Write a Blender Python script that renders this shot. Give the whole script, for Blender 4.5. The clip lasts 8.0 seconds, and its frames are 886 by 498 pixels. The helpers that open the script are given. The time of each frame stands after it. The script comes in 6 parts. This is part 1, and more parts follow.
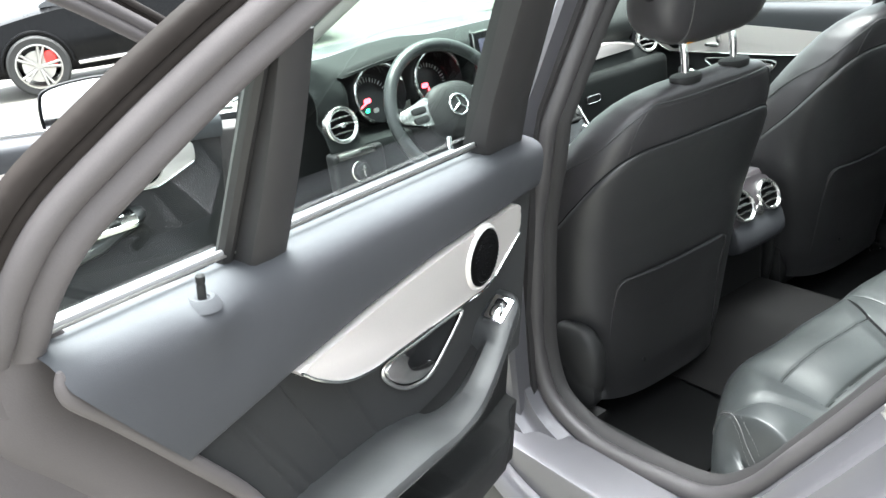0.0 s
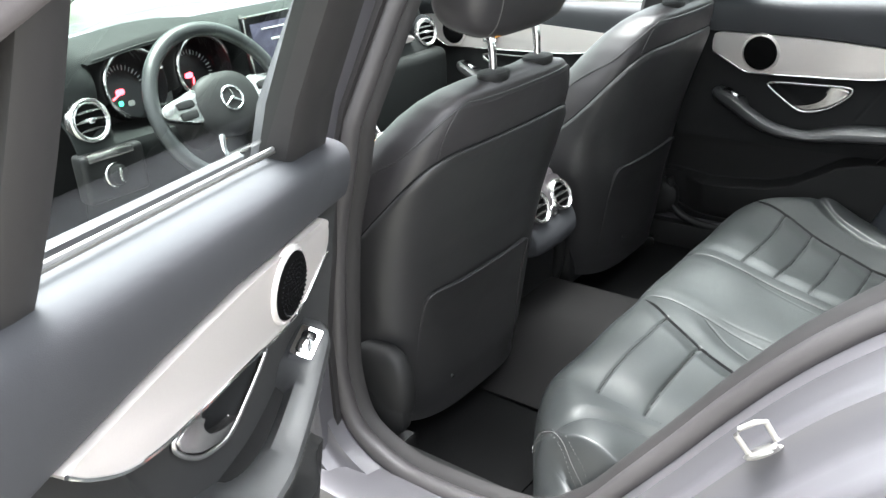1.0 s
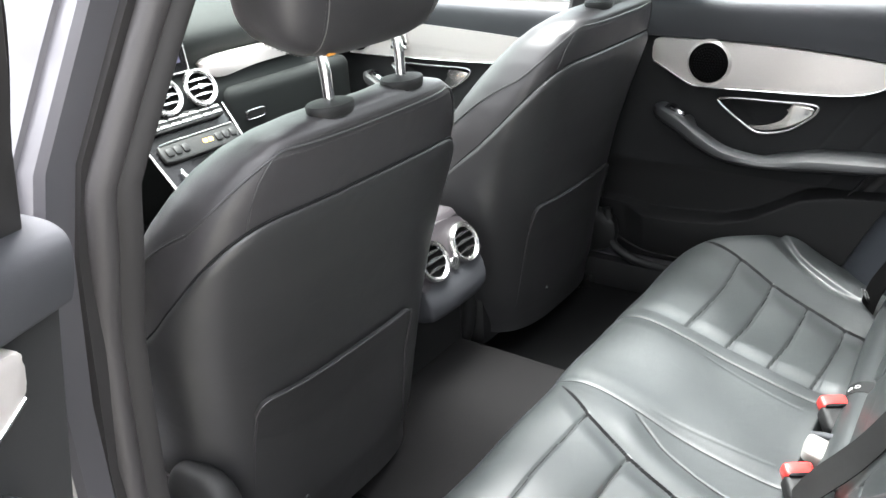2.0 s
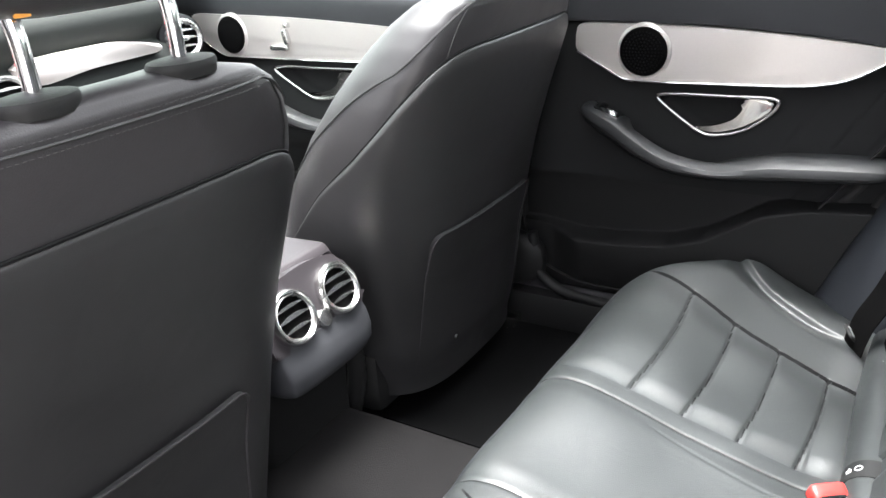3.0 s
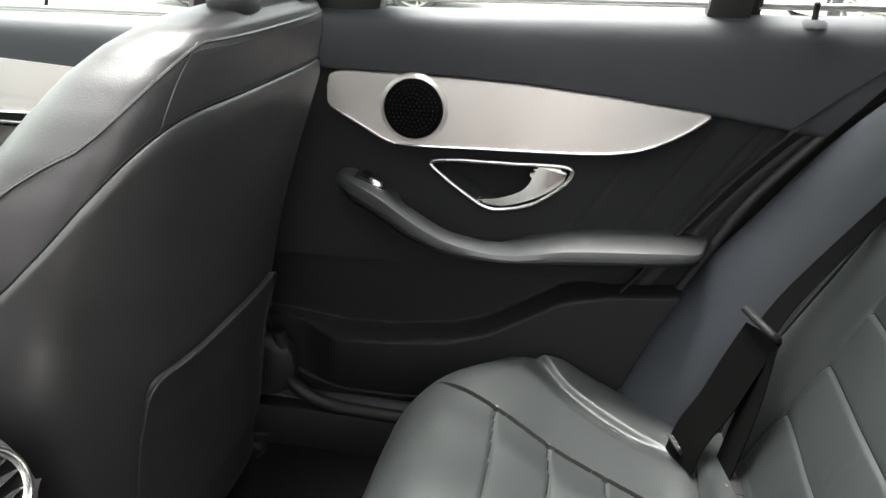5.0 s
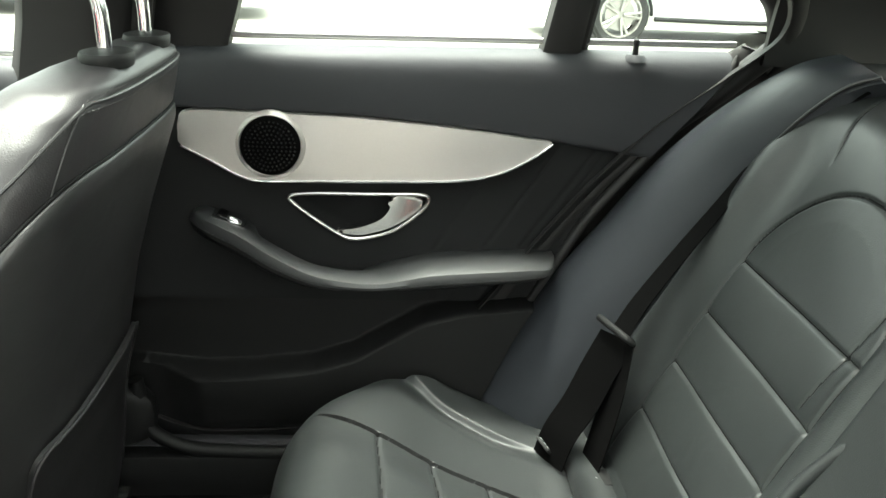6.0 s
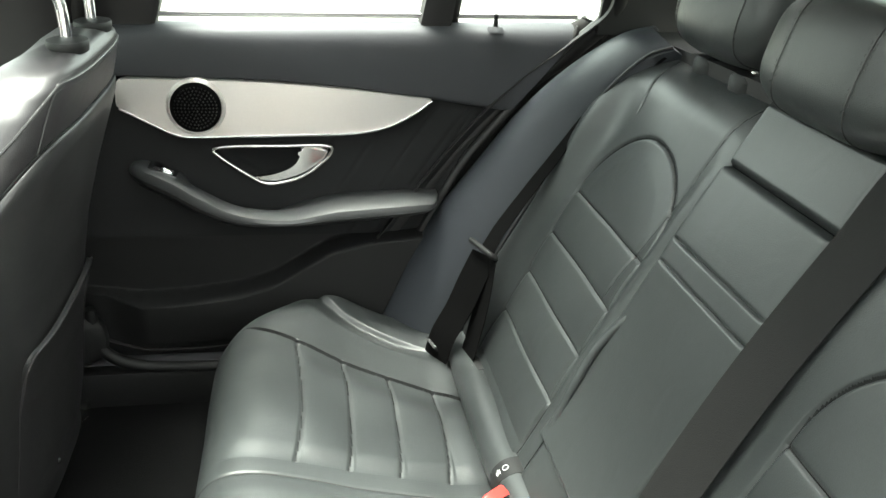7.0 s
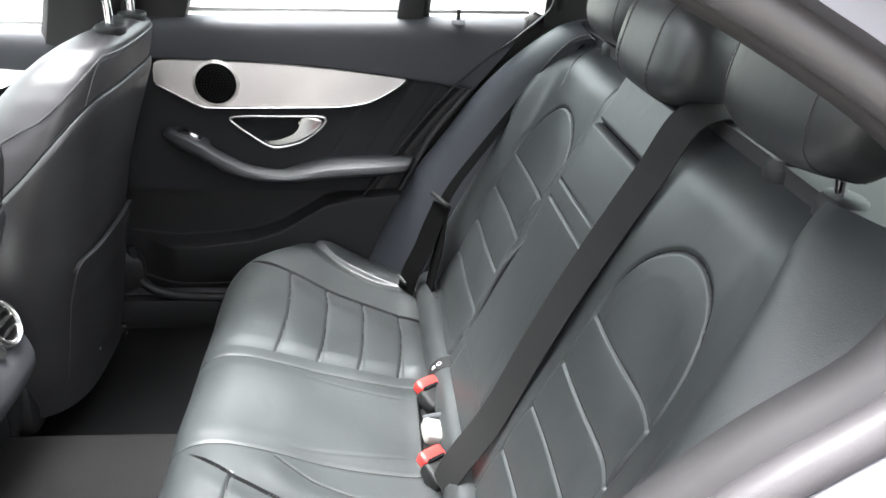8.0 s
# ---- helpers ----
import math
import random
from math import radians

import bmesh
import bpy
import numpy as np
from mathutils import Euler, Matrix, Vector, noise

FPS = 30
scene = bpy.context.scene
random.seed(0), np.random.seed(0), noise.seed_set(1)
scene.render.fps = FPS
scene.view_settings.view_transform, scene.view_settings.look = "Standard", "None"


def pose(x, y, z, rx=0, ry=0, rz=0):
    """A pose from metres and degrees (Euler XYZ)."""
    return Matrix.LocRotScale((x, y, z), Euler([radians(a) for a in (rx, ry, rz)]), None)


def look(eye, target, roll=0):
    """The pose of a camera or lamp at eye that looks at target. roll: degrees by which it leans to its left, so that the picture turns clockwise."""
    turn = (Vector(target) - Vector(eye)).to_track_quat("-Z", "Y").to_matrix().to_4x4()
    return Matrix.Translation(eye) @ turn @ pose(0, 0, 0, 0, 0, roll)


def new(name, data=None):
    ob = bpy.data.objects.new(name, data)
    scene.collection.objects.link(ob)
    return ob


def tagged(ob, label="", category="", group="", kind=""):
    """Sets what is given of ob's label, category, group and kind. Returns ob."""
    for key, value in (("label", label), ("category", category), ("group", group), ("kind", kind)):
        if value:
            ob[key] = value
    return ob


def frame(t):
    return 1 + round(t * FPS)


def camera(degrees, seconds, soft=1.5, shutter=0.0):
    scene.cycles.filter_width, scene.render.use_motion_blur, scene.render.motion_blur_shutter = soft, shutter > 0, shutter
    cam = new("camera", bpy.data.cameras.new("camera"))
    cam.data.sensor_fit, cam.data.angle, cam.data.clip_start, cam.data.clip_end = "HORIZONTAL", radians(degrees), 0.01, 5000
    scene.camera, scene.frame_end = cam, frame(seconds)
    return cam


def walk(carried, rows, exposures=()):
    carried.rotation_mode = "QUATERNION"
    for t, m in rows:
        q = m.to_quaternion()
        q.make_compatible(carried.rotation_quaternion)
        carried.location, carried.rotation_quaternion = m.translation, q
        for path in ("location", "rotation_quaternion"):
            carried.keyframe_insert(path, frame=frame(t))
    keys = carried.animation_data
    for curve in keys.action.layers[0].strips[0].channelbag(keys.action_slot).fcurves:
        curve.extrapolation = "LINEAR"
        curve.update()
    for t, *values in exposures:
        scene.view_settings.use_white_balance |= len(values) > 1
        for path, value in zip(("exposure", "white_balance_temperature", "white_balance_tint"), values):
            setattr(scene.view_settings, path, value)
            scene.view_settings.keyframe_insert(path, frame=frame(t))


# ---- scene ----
cam = camera(56.8, 8.0)
PATH = [
    (0, (-1.6, -1.075, 1.323), (-0.579, 0.472, 0.571), -8.2),
    (0.5, (-1.585, -0.973, 1.317), (-0.339, 0.387, 0.544), -5.6),
    (1, (-1.529, -0.897, 1.295), (-0.105, 0.241, 0.473), -3.2),
    (1.5, (-1.357, -0.841, 1.263), (0.1, 0.249, 0.433), -3.0),
    (2, (-1.112, -0.798, 1.241), (0.354, 0.278, 0.41), -3.1),
    (2.2, (-1.032, -0.778, 1.221), (0.442, 0.292, 0.394), -3.1),
    (3.3, (-0.689, -0.683, 1.1), (0.872, 0.285, 0.309), -3.9),
    (3.5, (-0.644, -0.679, 1.094), (0.919, 0.289, 0.306), -3.9),
    (4, (-0.546, -0.633, 1.078), (1.072, 0.259, 0.31), -3.6),
    (4.5, (-0.479, -0.581, 1.083), (1.237, 0.12, 0.333), -1.7),
    (4.7, (-0.465, -0.552, 1.088), (1.302, 0.002, 0.332), -0.3),
    (5.8, (-0.476, -0.397, 1.114), (1.393, -0.455, 0.407), 3.0),
    (6, (-0.491, -0.396, 1.139), (1.366, -0.548, 0.414), 2.9),
    (6.5, (-0.583, -0.396, 1.181), (1.235, -0.741, 0.422), 2.9),
    (7, (-0.751, -0.408, 1.223), (1.036, -0.749, 0.392), 3.3),
    (7.5, (-0.93, -0.457, 1.25), (0.86, -0.772, 0.416), 3.1),
    (8, (-1.103, -0.548, 1.261), (0.708, -0.742, 0.435), 2.6),
]
walk(cam, [(t, look(eye, target, roll)) for t, eye, target, roll in PATH], [(0.0, 3.3, 6200, 5), (0.5, 3.42, 6250, 6), (1.0, 3.42, 6300, 8), (2.0, 3.8, 6350, 10), (3.5, 3.8, 6450, 14), (4.5, 3.75, 6550, 13), (6.0, 3.5, 6850, -1), (6.5, 3.5, 6850, -3), (7.0, 3.8, 6750, 0), (7.5, 3.95, 6550, 5), (8.0, 3.85, 6350, 12)])

# ---- world, sun, exposure ----
world = bpy.data.worlds.new("overcast_sky")
scene.world = world
world.use_nodes = True
wn, wl = world.node_tree.nodes, world.node_tree.links
sky = wn.new("ShaderNodeTexSky")
sky.sky_type, sky.sun_disc = "NISHITA", False
sky.sun_elevation, sky.sun_rotation = radians(81), radians(25)
sky.air_density, sky.dust_density, sky.ozone_density = 1.0, 6.0, 1.0
soft_sky = wn.new("ShaderNodeHueSaturation")
soft_sky.inputs["Saturation"].default_value = 0.12
wl.new(sky.outputs[0], soft_sky.inputs["Color"])
wl.new(soft_sky.outputs[0], wn["Background"].inputs["Color"])
wn["Background"].inputs["Strength"].default_value = 0.15
sun = new("sun", bpy.data.lights.new("sun", "SUN"))
sun.data.energy, sun.data.angle, sun.data.color = 2.6, radians(40), (1.0, 0.98, 0.95)
sun.matrix_world = look((0.6, 1.3, 9), (0, 0, 0))


# ---- materials ----
def material(name, base, rough=0.5, metal=0.0, grain=0.0, scale=200.0, vary=0.15, coat=0.0, spots=3.0, emit=0.0, sheen=0.0, kind="noise", spec=0.5):
    """A surface with its colour varied at two scales and a fine relief."""
    m = bpy.data.materials.new(name)
    m.use_nodes = True
    n, l = m.node_tree.nodes, m.node_tree.links
    b = n["Principled BSDF"]
    b.inputs["Metallic"].default_value = metal
    b.inputs["Coat Weight"].default_value = coat
    b.inputs["Coat Roughness"].default_value = 0.06
    b.inputs["Sheen Weight"].default_value = sheen
    b.inputs["Specular IOR Level"].default_value = spec
    at = n.new("ShaderNodeTexCoord")
    big, fine = n.new("ShaderNodeTexNoise"), n.new("ShaderNodeTexNoise")
    big.inputs["Scale"].default_value, big.inputs["Detail"].default_value = spots, 4
    fine.inputs["Scale"].default_value, fine.inputs["Detail"].default_value = scale, 3
    both = n.new("ShaderNodeMath")
    both.operation = "MULTIPLY_ADD"
    both.inputs[1].default_value = 0.35
    for t in (big, fine):
        l.new(at.outputs["Object"], t.inputs["Vector"])
    l.new(fine.outputs[0], both.inputs[0])
    l.new(big.outputs[0], both.inputs[2])
    ramp = n.new("ShaderNodeMapRange")
    ramp.inputs["From Min"].default_value, ramp.inputs["From Max"].default_value = 0.4, 1.0
    ramp.inputs["To Min"].default_value, ramp.inputs["To Max"].default_value = 1 - vary, 1 + vary
    l.new(both.outputs[0], ramp.inputs["Value"])
    mix = n.new("ShaderNodeVectorMath")
    mix.operation = "SCALE"
    mix.inputs[0].default_value = base[:3]
    l.new(ramp.outputs[0], mix.inputs["Scale"])
    l.new(mix.outputs[0], b.inputs["Base Color"])
    worn = n.new("ShaderNodeMapRange")
    worn.inputs["From Min"].default_value, worn.inputs["From Max"].default_value = 0.4, 1.0
    worn.inputs["To Min"].default_value, worn.inputs["To Max"].default_value = max(rough - 0.07, 0.02), min(rough + 0.07, 1)
    l.new(both.outputs[0], worn.inputs["Value"])
    l.new(worn.outputs[0], b.inputs["Roughness"])
    if grain:
        bump = n.new("ShaderNodeBump")
        bump.inputs["Strength"].default_value, bump.inputs["Distance"].default_value = grain, 0.0008
        if kind == "noise":
            l.new(fine.outputs[0], bump.inputs["Height"])
        else:
            cells = n.new("ShaderNodeTexVoronoi")
            cells.feature = "DISTANCE_TO_EDGE" if kind == "leather" else "F1"
            cells.inputs["Scale"].default_value = scale
            l.new(at.outputs["Object"], cells.inputs["Vector"])
            l.new(cells.outputs["Distance"], bump.inputs["Height"])
            # soft creases and hollows, larger than the grain
            creases, soft = n.new("ShaderNodeTexNoise"), n.new("ShaderNodeBump")
            creases.inputs["Scale"].default_value, creases.inputs["Detail"].default_value, creases.inputs["Distortion"].default_value = 14.0, 3.0, 0.8
            soft.inputs["Strength"].default_value, soft.inputs["Distance"].default_value = 0.08, 0.012
            l.new(at.outputs["Object"], creases.inputs["Vector"])
            l.new(creases.outputs[0], soft.inputs["Height"])
            l.new(soft.outputs[0], bump.inputs["Normal"])
        l.new(bump.outputs[0], b.inputs["Normal"])
    if emit:
        b.inputs["Emission Color"].default_value = (*base[:3], 1)
        b.inputs["Emission Strength"].default_value = emit
    return m


def glass_material(name, tint):
    m = bpy.data.materials.new(name)
    m.use_nodes = True
    n, l = m.node_tree.nodes, m.node_tree.links
    n.remove(n["Principled BSDF"])
    clear, gloss, mix, edge = n.new("ShaderNodeBsdfTransparent"), n.new("ShaderNodeBsdfGlossy"), n.new("ShaderNodeMixShader"), n.new("ShaderNodeLayerWeight")
    steep, share = n.new("ShaderNodeMath"), n.new("ShaderNodeMath")
    steep.operation, steep.inputs[1].default_value = "POWER", 4.0
    share.operation, share.inputs[1].default_value, share.inputs[2].default_value = "MULTIPLY_ADD", 0.8, 0.045
    clear.inputs["Color"].default_value = (*tint, 1)
    gloss.inputs["Roughness"].default_value = 0.02
    edge.inputs["Blend"].default_value = 0.5
    l.new(edge.outputs["Facing"], steep.inputs[0])
    l.new(steep.outputs[0], share.inputs[0])
    l.new(share.outputs[0], mix.inputs[0])
    l.new(clear.outputs[0], mix.inputs[1])
    l.new(gloss.outputs[0], mix.inputs[2])
    l.new(mix.outputs[0], n["Material Output"].inputs["Surface"])
    return m


LEATHER = material("black_leather", (0.0245, 0.0270, 0.0276), 0.41, grain=0.26, scale=420, vary=0.3, kind="leather", spec=0.55)
# black leather of the front seats, the light's mauve cast mixed into its colour
SEATLEATHER = material("black_seat_leather_with_mauve_light", (0.0290, 0.0272, 0.0290), 0.40, grain=0.26, scale=420, vary=0.3, kind="leather", spec=0.55)
SHELL = material("black_backrest_vinyl", (0.0205, 0.0200, 0.0208), 0.42, grain=0.2, scale=700, vary=0.2, kind="leather", spec=0.65)
DASH = material("black_soft_dashboard", (0.013, 0.0145, 0.0142), 0.7, grain=0.25, scale=700, vary=0.15, kind="leather", spec=0.14)
CONSOLE = material("mauve_grey_console_plastic", (0.036, 0.0315, 0.0350), 0.50, grain=0.2, scale=800, vary=0.1, spec=0.25)
VINYL = material("dark_grey_soft_vinyl", (0.045, 0.046, 0.051), 0.64, grain=0.25, scale=600, vary=0.15, kind="leather", spec=0.24)
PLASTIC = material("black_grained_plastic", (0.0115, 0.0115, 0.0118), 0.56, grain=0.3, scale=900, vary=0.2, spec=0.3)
SUEDE = material("black_microfibre_cloth", (0.0155, 0.0157, 0.0165), 0.95, grain=0.4, scale=1200, vary=0.3, sheen=0.05, spec=0.25)
SILVER = material("brushed_silver_trim", (0.70, 0.655, 0.635), 0.40, metal=0.6, grain=0.06, scale=350, vary=0.06)
CHROME = material("chrome", (0.82, 0.82, 0.83), 0.10, metal=1.0, vary=0.04)
SATIN = material("satin_chrome", (0.72, 0.71, 0.70), 0.25, metal=1.0, vary=0.05)
PAINT = material("grey_metallic_paint", (0.105, 0.102, 0.112), 0.40, metal=0.4, coat=0.3, grain=0.04, scale=1500, vary=0.08)
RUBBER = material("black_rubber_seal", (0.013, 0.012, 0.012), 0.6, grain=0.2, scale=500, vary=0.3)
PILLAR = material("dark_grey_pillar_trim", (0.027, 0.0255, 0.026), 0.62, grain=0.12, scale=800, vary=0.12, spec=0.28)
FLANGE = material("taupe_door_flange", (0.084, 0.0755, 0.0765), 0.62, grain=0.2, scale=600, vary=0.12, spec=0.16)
EDGE = material("gloss_brown_black_edge", (0.0150, 0.0125, 0.0115), 0.55, grain=0.25, scale=90, vary=0.5, spec=0.04)
ANODISED = material("anodised_trim_strip", (0.36, 0.36, 0.365), 0.50, metal=0.5, vary=0.02, spots=1.0)
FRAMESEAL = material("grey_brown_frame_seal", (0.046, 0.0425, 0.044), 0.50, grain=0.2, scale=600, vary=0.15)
BOLSTER = material("blue_grey_bolster_vinyl", (0.027, 0.0295, 0.035), 0.46, grain=0.25, scale=600, vary=0.15, kind="leather", spec=0.3)
ARMREST = material("grey_armrest_leather", (0.040, 0.041, 0.0425), 0.45, grain=0.25, scale=500, vary=0.15, kind="leather")
GLOSS = material("piano_black", (0.008, 0.008, 0.009), 0.20, vary=0.2, spec=0.3)
BELT = material("black_belt_webbing", (0.0024, 0.0023, 0.0024), 0.85, grain=0.6, scale=900, vary=0.25, spec=0.05)
WEBBING = material("grey_black_belt_webbing", (0.0090, 0.0088, 0.0088), 0.75, grain=0.6, scale=900, vary=0.25, spec=0.2)
PALEPAD = material("pale_grey_plastic", (0.20, 0.195, 0.185), 0.55, vary=0.1)
RED = material("red_plastic", (0.62, 0.035, 0.03), 0.38, vary=0.1)
ROOFING = material("light_grey_headlining", (0.46, 0.45, 0.44), 0.95, grain=0.3, scale=900, vary=0.06)
CARPET = material("black_carpet", (0.0050, 0.0050, 0.0052), 1.0, grain=1.0, scale=700, vary=0.5, spec=0.06)
MAT = material("dark_grey_floor_mat", (0.0048, 0.0048, 0.0050), 0.95, grain=1.0, scale=500, vary=0.35, spec=0.06)
TUNNEL = material("dark_grey_tunnel_carpet", (0.0095, 0.0090, 0.0092), 1.0, grain=1.0, scale=600, vary=0.35, spec=0.1)
# sewn joints and grooves, with the shade of their gaps put into the colour
JOINTSHADE = material("dark_joint_and_gap_shade", (0.0085, 0.0085, 0.009), 0.8, grain=0.4, scale=900, vary=0.2, spec=0.15)
THREAD = material("grey_stitching_thread", (0.075, 0.074, 0.073), 0.8, vary=0.1)
GROUND = material("pale_concrete", (0.125, 0.121, 0.104), 0.75, grain=0.1, scale=60, vary=0.16, spots=0.5)
TYRE = material("tyre_rubber", (0.02, 0.02, 0.02), 0.75, grain=0.3, scale=120, vary=0.2)
BLACKPAINT = material("black_car_paint", (0.004, 0.004, 0.0045), 0.28, vary=0.1, spec=0.12)
WHITEPAINT = material("white_car_paint", (0.78, 0.78, 0.77), 0.25, coat=1.0, vary=0.03)
DARKGLASS = material("dark_car_glass", (0.01, 0.011, 0.012), 0.05, coat=0.5, vary=0.1)
MIRROR = material("mirror_glass", (0.9, 0.9, 0.9), 0.02, metal=1.0, vary=0.01)
SCREEN = material("lit_screen", (0.060, 0.058, 0.085), 0.15, vary=0.6, spots=40, emit=0.16)
REDLIGHT = material("red_dial_light", (1.0, 0.06, 0.08), 0.4, emit=1.5)
GREENLIGHT = material("green_dial_light", (0.05, 0.75, 0.3), 0.4, emit=1.2)
AMBERLIGHT = material("amber_display_light", (1.0, 0.45, 0.05), 0.4, emit=1.5)
WHITEPRINT = material("pale_print", (0.75, 0.75, 0.73), 0.5, vary=0.05)
STEEL = material("bare_zinc_steel", (0.40, 0.39, 0.375), 0.38, metal=0.9, grain=0.1, scale=300, vary=0.12)
ORANGETAG = material("orange_tag", (0.75, 0.33, 0.06), 0.6, vary=0.1)
WINDOW = glass_material("clear_window_glass", (0.80, 0.88, 0.85))
WINDSCREEN = glass_material("green_tinted_windscreen", (0.60, 0.70, 0.63))
TINTED = glass_material("tinted_roof_glass", (0.56, 0.58, 0.57))


# ---- building helpers ----
def thing(name, label, category, at=(0, 0, 0), group="", kind=""):
    """An Empty at a thing's base. Its parts are given in world places."""
    return tagged(place_empty(name, at), label, category, group, kind)


def place_empty(name, at):
    ob = new(name)
    ob.location = at
    ob["base"] = tuple(at)
    return ob


def finish(name, me, mat, parent, label="", angle=40):
    me.materials.append(mat)
    ob = new(name, me)
    if parent is not None:
        ob.parent = parent
        base = parent.get("base")
        if base is not None:
            ob.matrix_parent_inverse = Matrix.Translation([-c for c in base])
    me.polygons.foreach_set("use_smooth", [True] * len(me.polygons))
    me.set_sharp_from_angle(angle=radians(angle))
    return tagged(ob, label)


def part(name, bm, mat, parent, label="", xf=None, angle=40):
    """Links a bmesh as one mesh object under a thing or a part; xf: a pose or mirror for it."""
    bmesh.ops.recalc_face_normals(bm, faces=bm.faces)
    if xf is not None:
        bm.transform(xf)
        if xf.determinant() < 0:
            bmesh.ops.reverse_faces(bm, faces=bm.faces)
    me = bpy.data.meshes.new(name)
    bm.to_mesh(me)
    bm.free()
    return finish(name, me, mat, parent, label, angle)


def sheet(name, xyz, mat, parent, label="", xf=None, angle=50, thick=0.0, flip=False, closed=False, sewn=None):
    """A grid of places (rows, columns, 3) as one mesh; thick: metres of thickness, laid behind the face; sewn: where
    the grid is a sewn joint, darkened for the shade of its gap.
    """
    r, c = xyz.shape[:2]
    if thick:
        du, dv = np.gradient(xyz, axis=0), np.gradient(xyz, axis=1)
        nrm = np.cross(du, dv)
        nrm /= np.linalg.norm(nrm, axis=-1, keepdims=True) + 1e-12
        back = xyz - nrm * thick * (-1 if flip else 1)
    i = np.arange(r * c).reshape(r, c)
    wrap = np.concatenate([i, i[:, :1]], 1) if closed else i
    quads = np.stack([wrap[:-1, :-1], wrap[1:, :-1], wrap[1:, 1:], wrap[:-1, 1:]], -1).reshape(-1, 4)
    if flip:
        quads = quads[:, ::-1]
    pts = xyz.reshape(-1, 3)
    faces = quads.tolist()
    if thick:
        pts = np.concatenate([pts, back.reshape(-1, 3)])
        n = r * c
        faces += (quads[:, ::-1] + n).tolist()
        rim = np.concatenate([i[0, :], i[1:, -1], i[-1, -2::-1], i[-2:0:-1, 0]])
        nxt = np.roll(rim, -1)
        side = np.stack([rim, nxt, nxt + n, rim + n], -1)
        faces += (side[:, ::-1] if flip else side).tolist()
    if xf is not None:
        a = np.array(xf)
        pts = pts @ a[:3, :3].T + a[:3, 3]
        if xf.determinant() < 0:
            faces = [f[::-1] for f in faces]
    me = bpy.data.meshes.new(name)
    me.from_pydata(pts.tolist(), [], faces)
    ob = finish(name, me, mat, parent, label, angle)
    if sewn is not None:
        # seam faces take a dark colour for thread and the gap's shade
        me.materials.append(JOINTSHADE)
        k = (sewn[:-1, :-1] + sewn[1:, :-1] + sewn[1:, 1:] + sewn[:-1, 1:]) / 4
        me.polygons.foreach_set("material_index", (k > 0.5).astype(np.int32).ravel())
    return ob


def box(x0, x1, y0, y1, z0, z1, bevel=0.003, seg=2, bm=None):
    own = bmesh.new()
    bmesh.ops.create_cube(own, size=1, matrix=Matrix.LocRotScale(((x0 + x1) / 2, (y0 + y1) / 2, (z0 + z1) / 2), None, (abs(x1 - x0), abs(y1 - y0), abs(z1 - z0))))
    if bevel:
        bmesh.ops.bevel(own, geom=own.edges[:], offset=bevel, segments=seg, affect="EDGES", profile=0.6)
    return join(bm, own)


def join(bm, own):
    if bm is None:
        return own
    me = bpy.data.meshes.new("join")
    own.to_mesh(me)
    own.free()
    bm.from_mesh(me)
    bpy.data.meshes.remove(me)
    return bm


def smooth(pts, n=6, closed=False):
    """A curve through a few points."""
    p = [Vector(q) for q in pts]
    m = len(p)
    out = []
    for k in range(m if closed else m - 1):
        a, b, c, d = (p[(k + j) % m] if closed else p[min(max(k + j, 0), m - 1)] for j in (-1, 0, 1, 2))
        for s in range(n):
            t = s / n
            out.append(0.5 * (2 * b + (c - a) * t + (2 * a - 5 * b + 4 * c - d) * t * t + (3 * b - a - 3 * c + d) * t**3))
    return out if closed else out + [p[-1]]


def prism(outline, axis, a, b, bevel=0.0, seg=2, bm=None):
    """A flat outline of (two coordinates) carried along an axis from a to b."""
    own = bmesh.new()
    k = "xyz".index(axis)

    def spot(p, h):
        q = list(p)
        q.insert(k, h)
        return q

    low = [own.verts.new(spot(p, a)) for p in outline]
    top = [own.verts.new(spot(p, b)) for p in outline]
    caps = [own.faces.new(low[::-1]), own.faces.new(top)]
    n = len(outline)
    for i in range(n):
        own.faces.new((low[i], low[(i + 1) % n], top[(i + 1) % n], top[i]))
    if bevel:
        rim = [e for f in caps for e in f.edges]
        bmesh.ops.bevel(own, geom=rim, offset=bevel, segments=seg, affect="EDGES", profile=0.5)
    return join(bm, own)


def tube(pts, r, seg=10, closed=False, flat=1.0, bm=None, up=(0, 0, 1), cap=True):
    """A round or flattened rod along points; r may be a list."""
    own = bmesh.new()
    p = [Vector(q) for q in pts]
    m, rings = len(p), []
    for i, q in enumerate(p):
        a, b = (p[i - 1], p[(i + 1) % m]) if closed else (p[max(i - 1, 0)], p[min(i + 1, m - 1)])
        d = (b - a).normalized()
        u = d.cross(Vector(up))
        u = u.normalized() if u.length > 1e-4 else d.orthogonal().normalized()
        w = u.cross(d)
        rr = r[i] if isinstance(r, (list, tuple)) else r
        rings.append([own.verts.new(q + u * rr * math.cos(t) + w * rr * flat * math.sin(t)) for t in (math.tau * j / seg for j in range(seg))])
    for i in range(m if closed else m - 1):
        x, y = rings[i], rings[(i + 1) % m]
        for j in range(seg):
            own.faces.new((x[j], x[(j + 1) % seg], y[(j + 1) % seg], y[j]))
    if not closed and cap:
        own.faces.new(rings[0][::-1])
        own.faces.new(rings[-1])
    return join(bm, own)


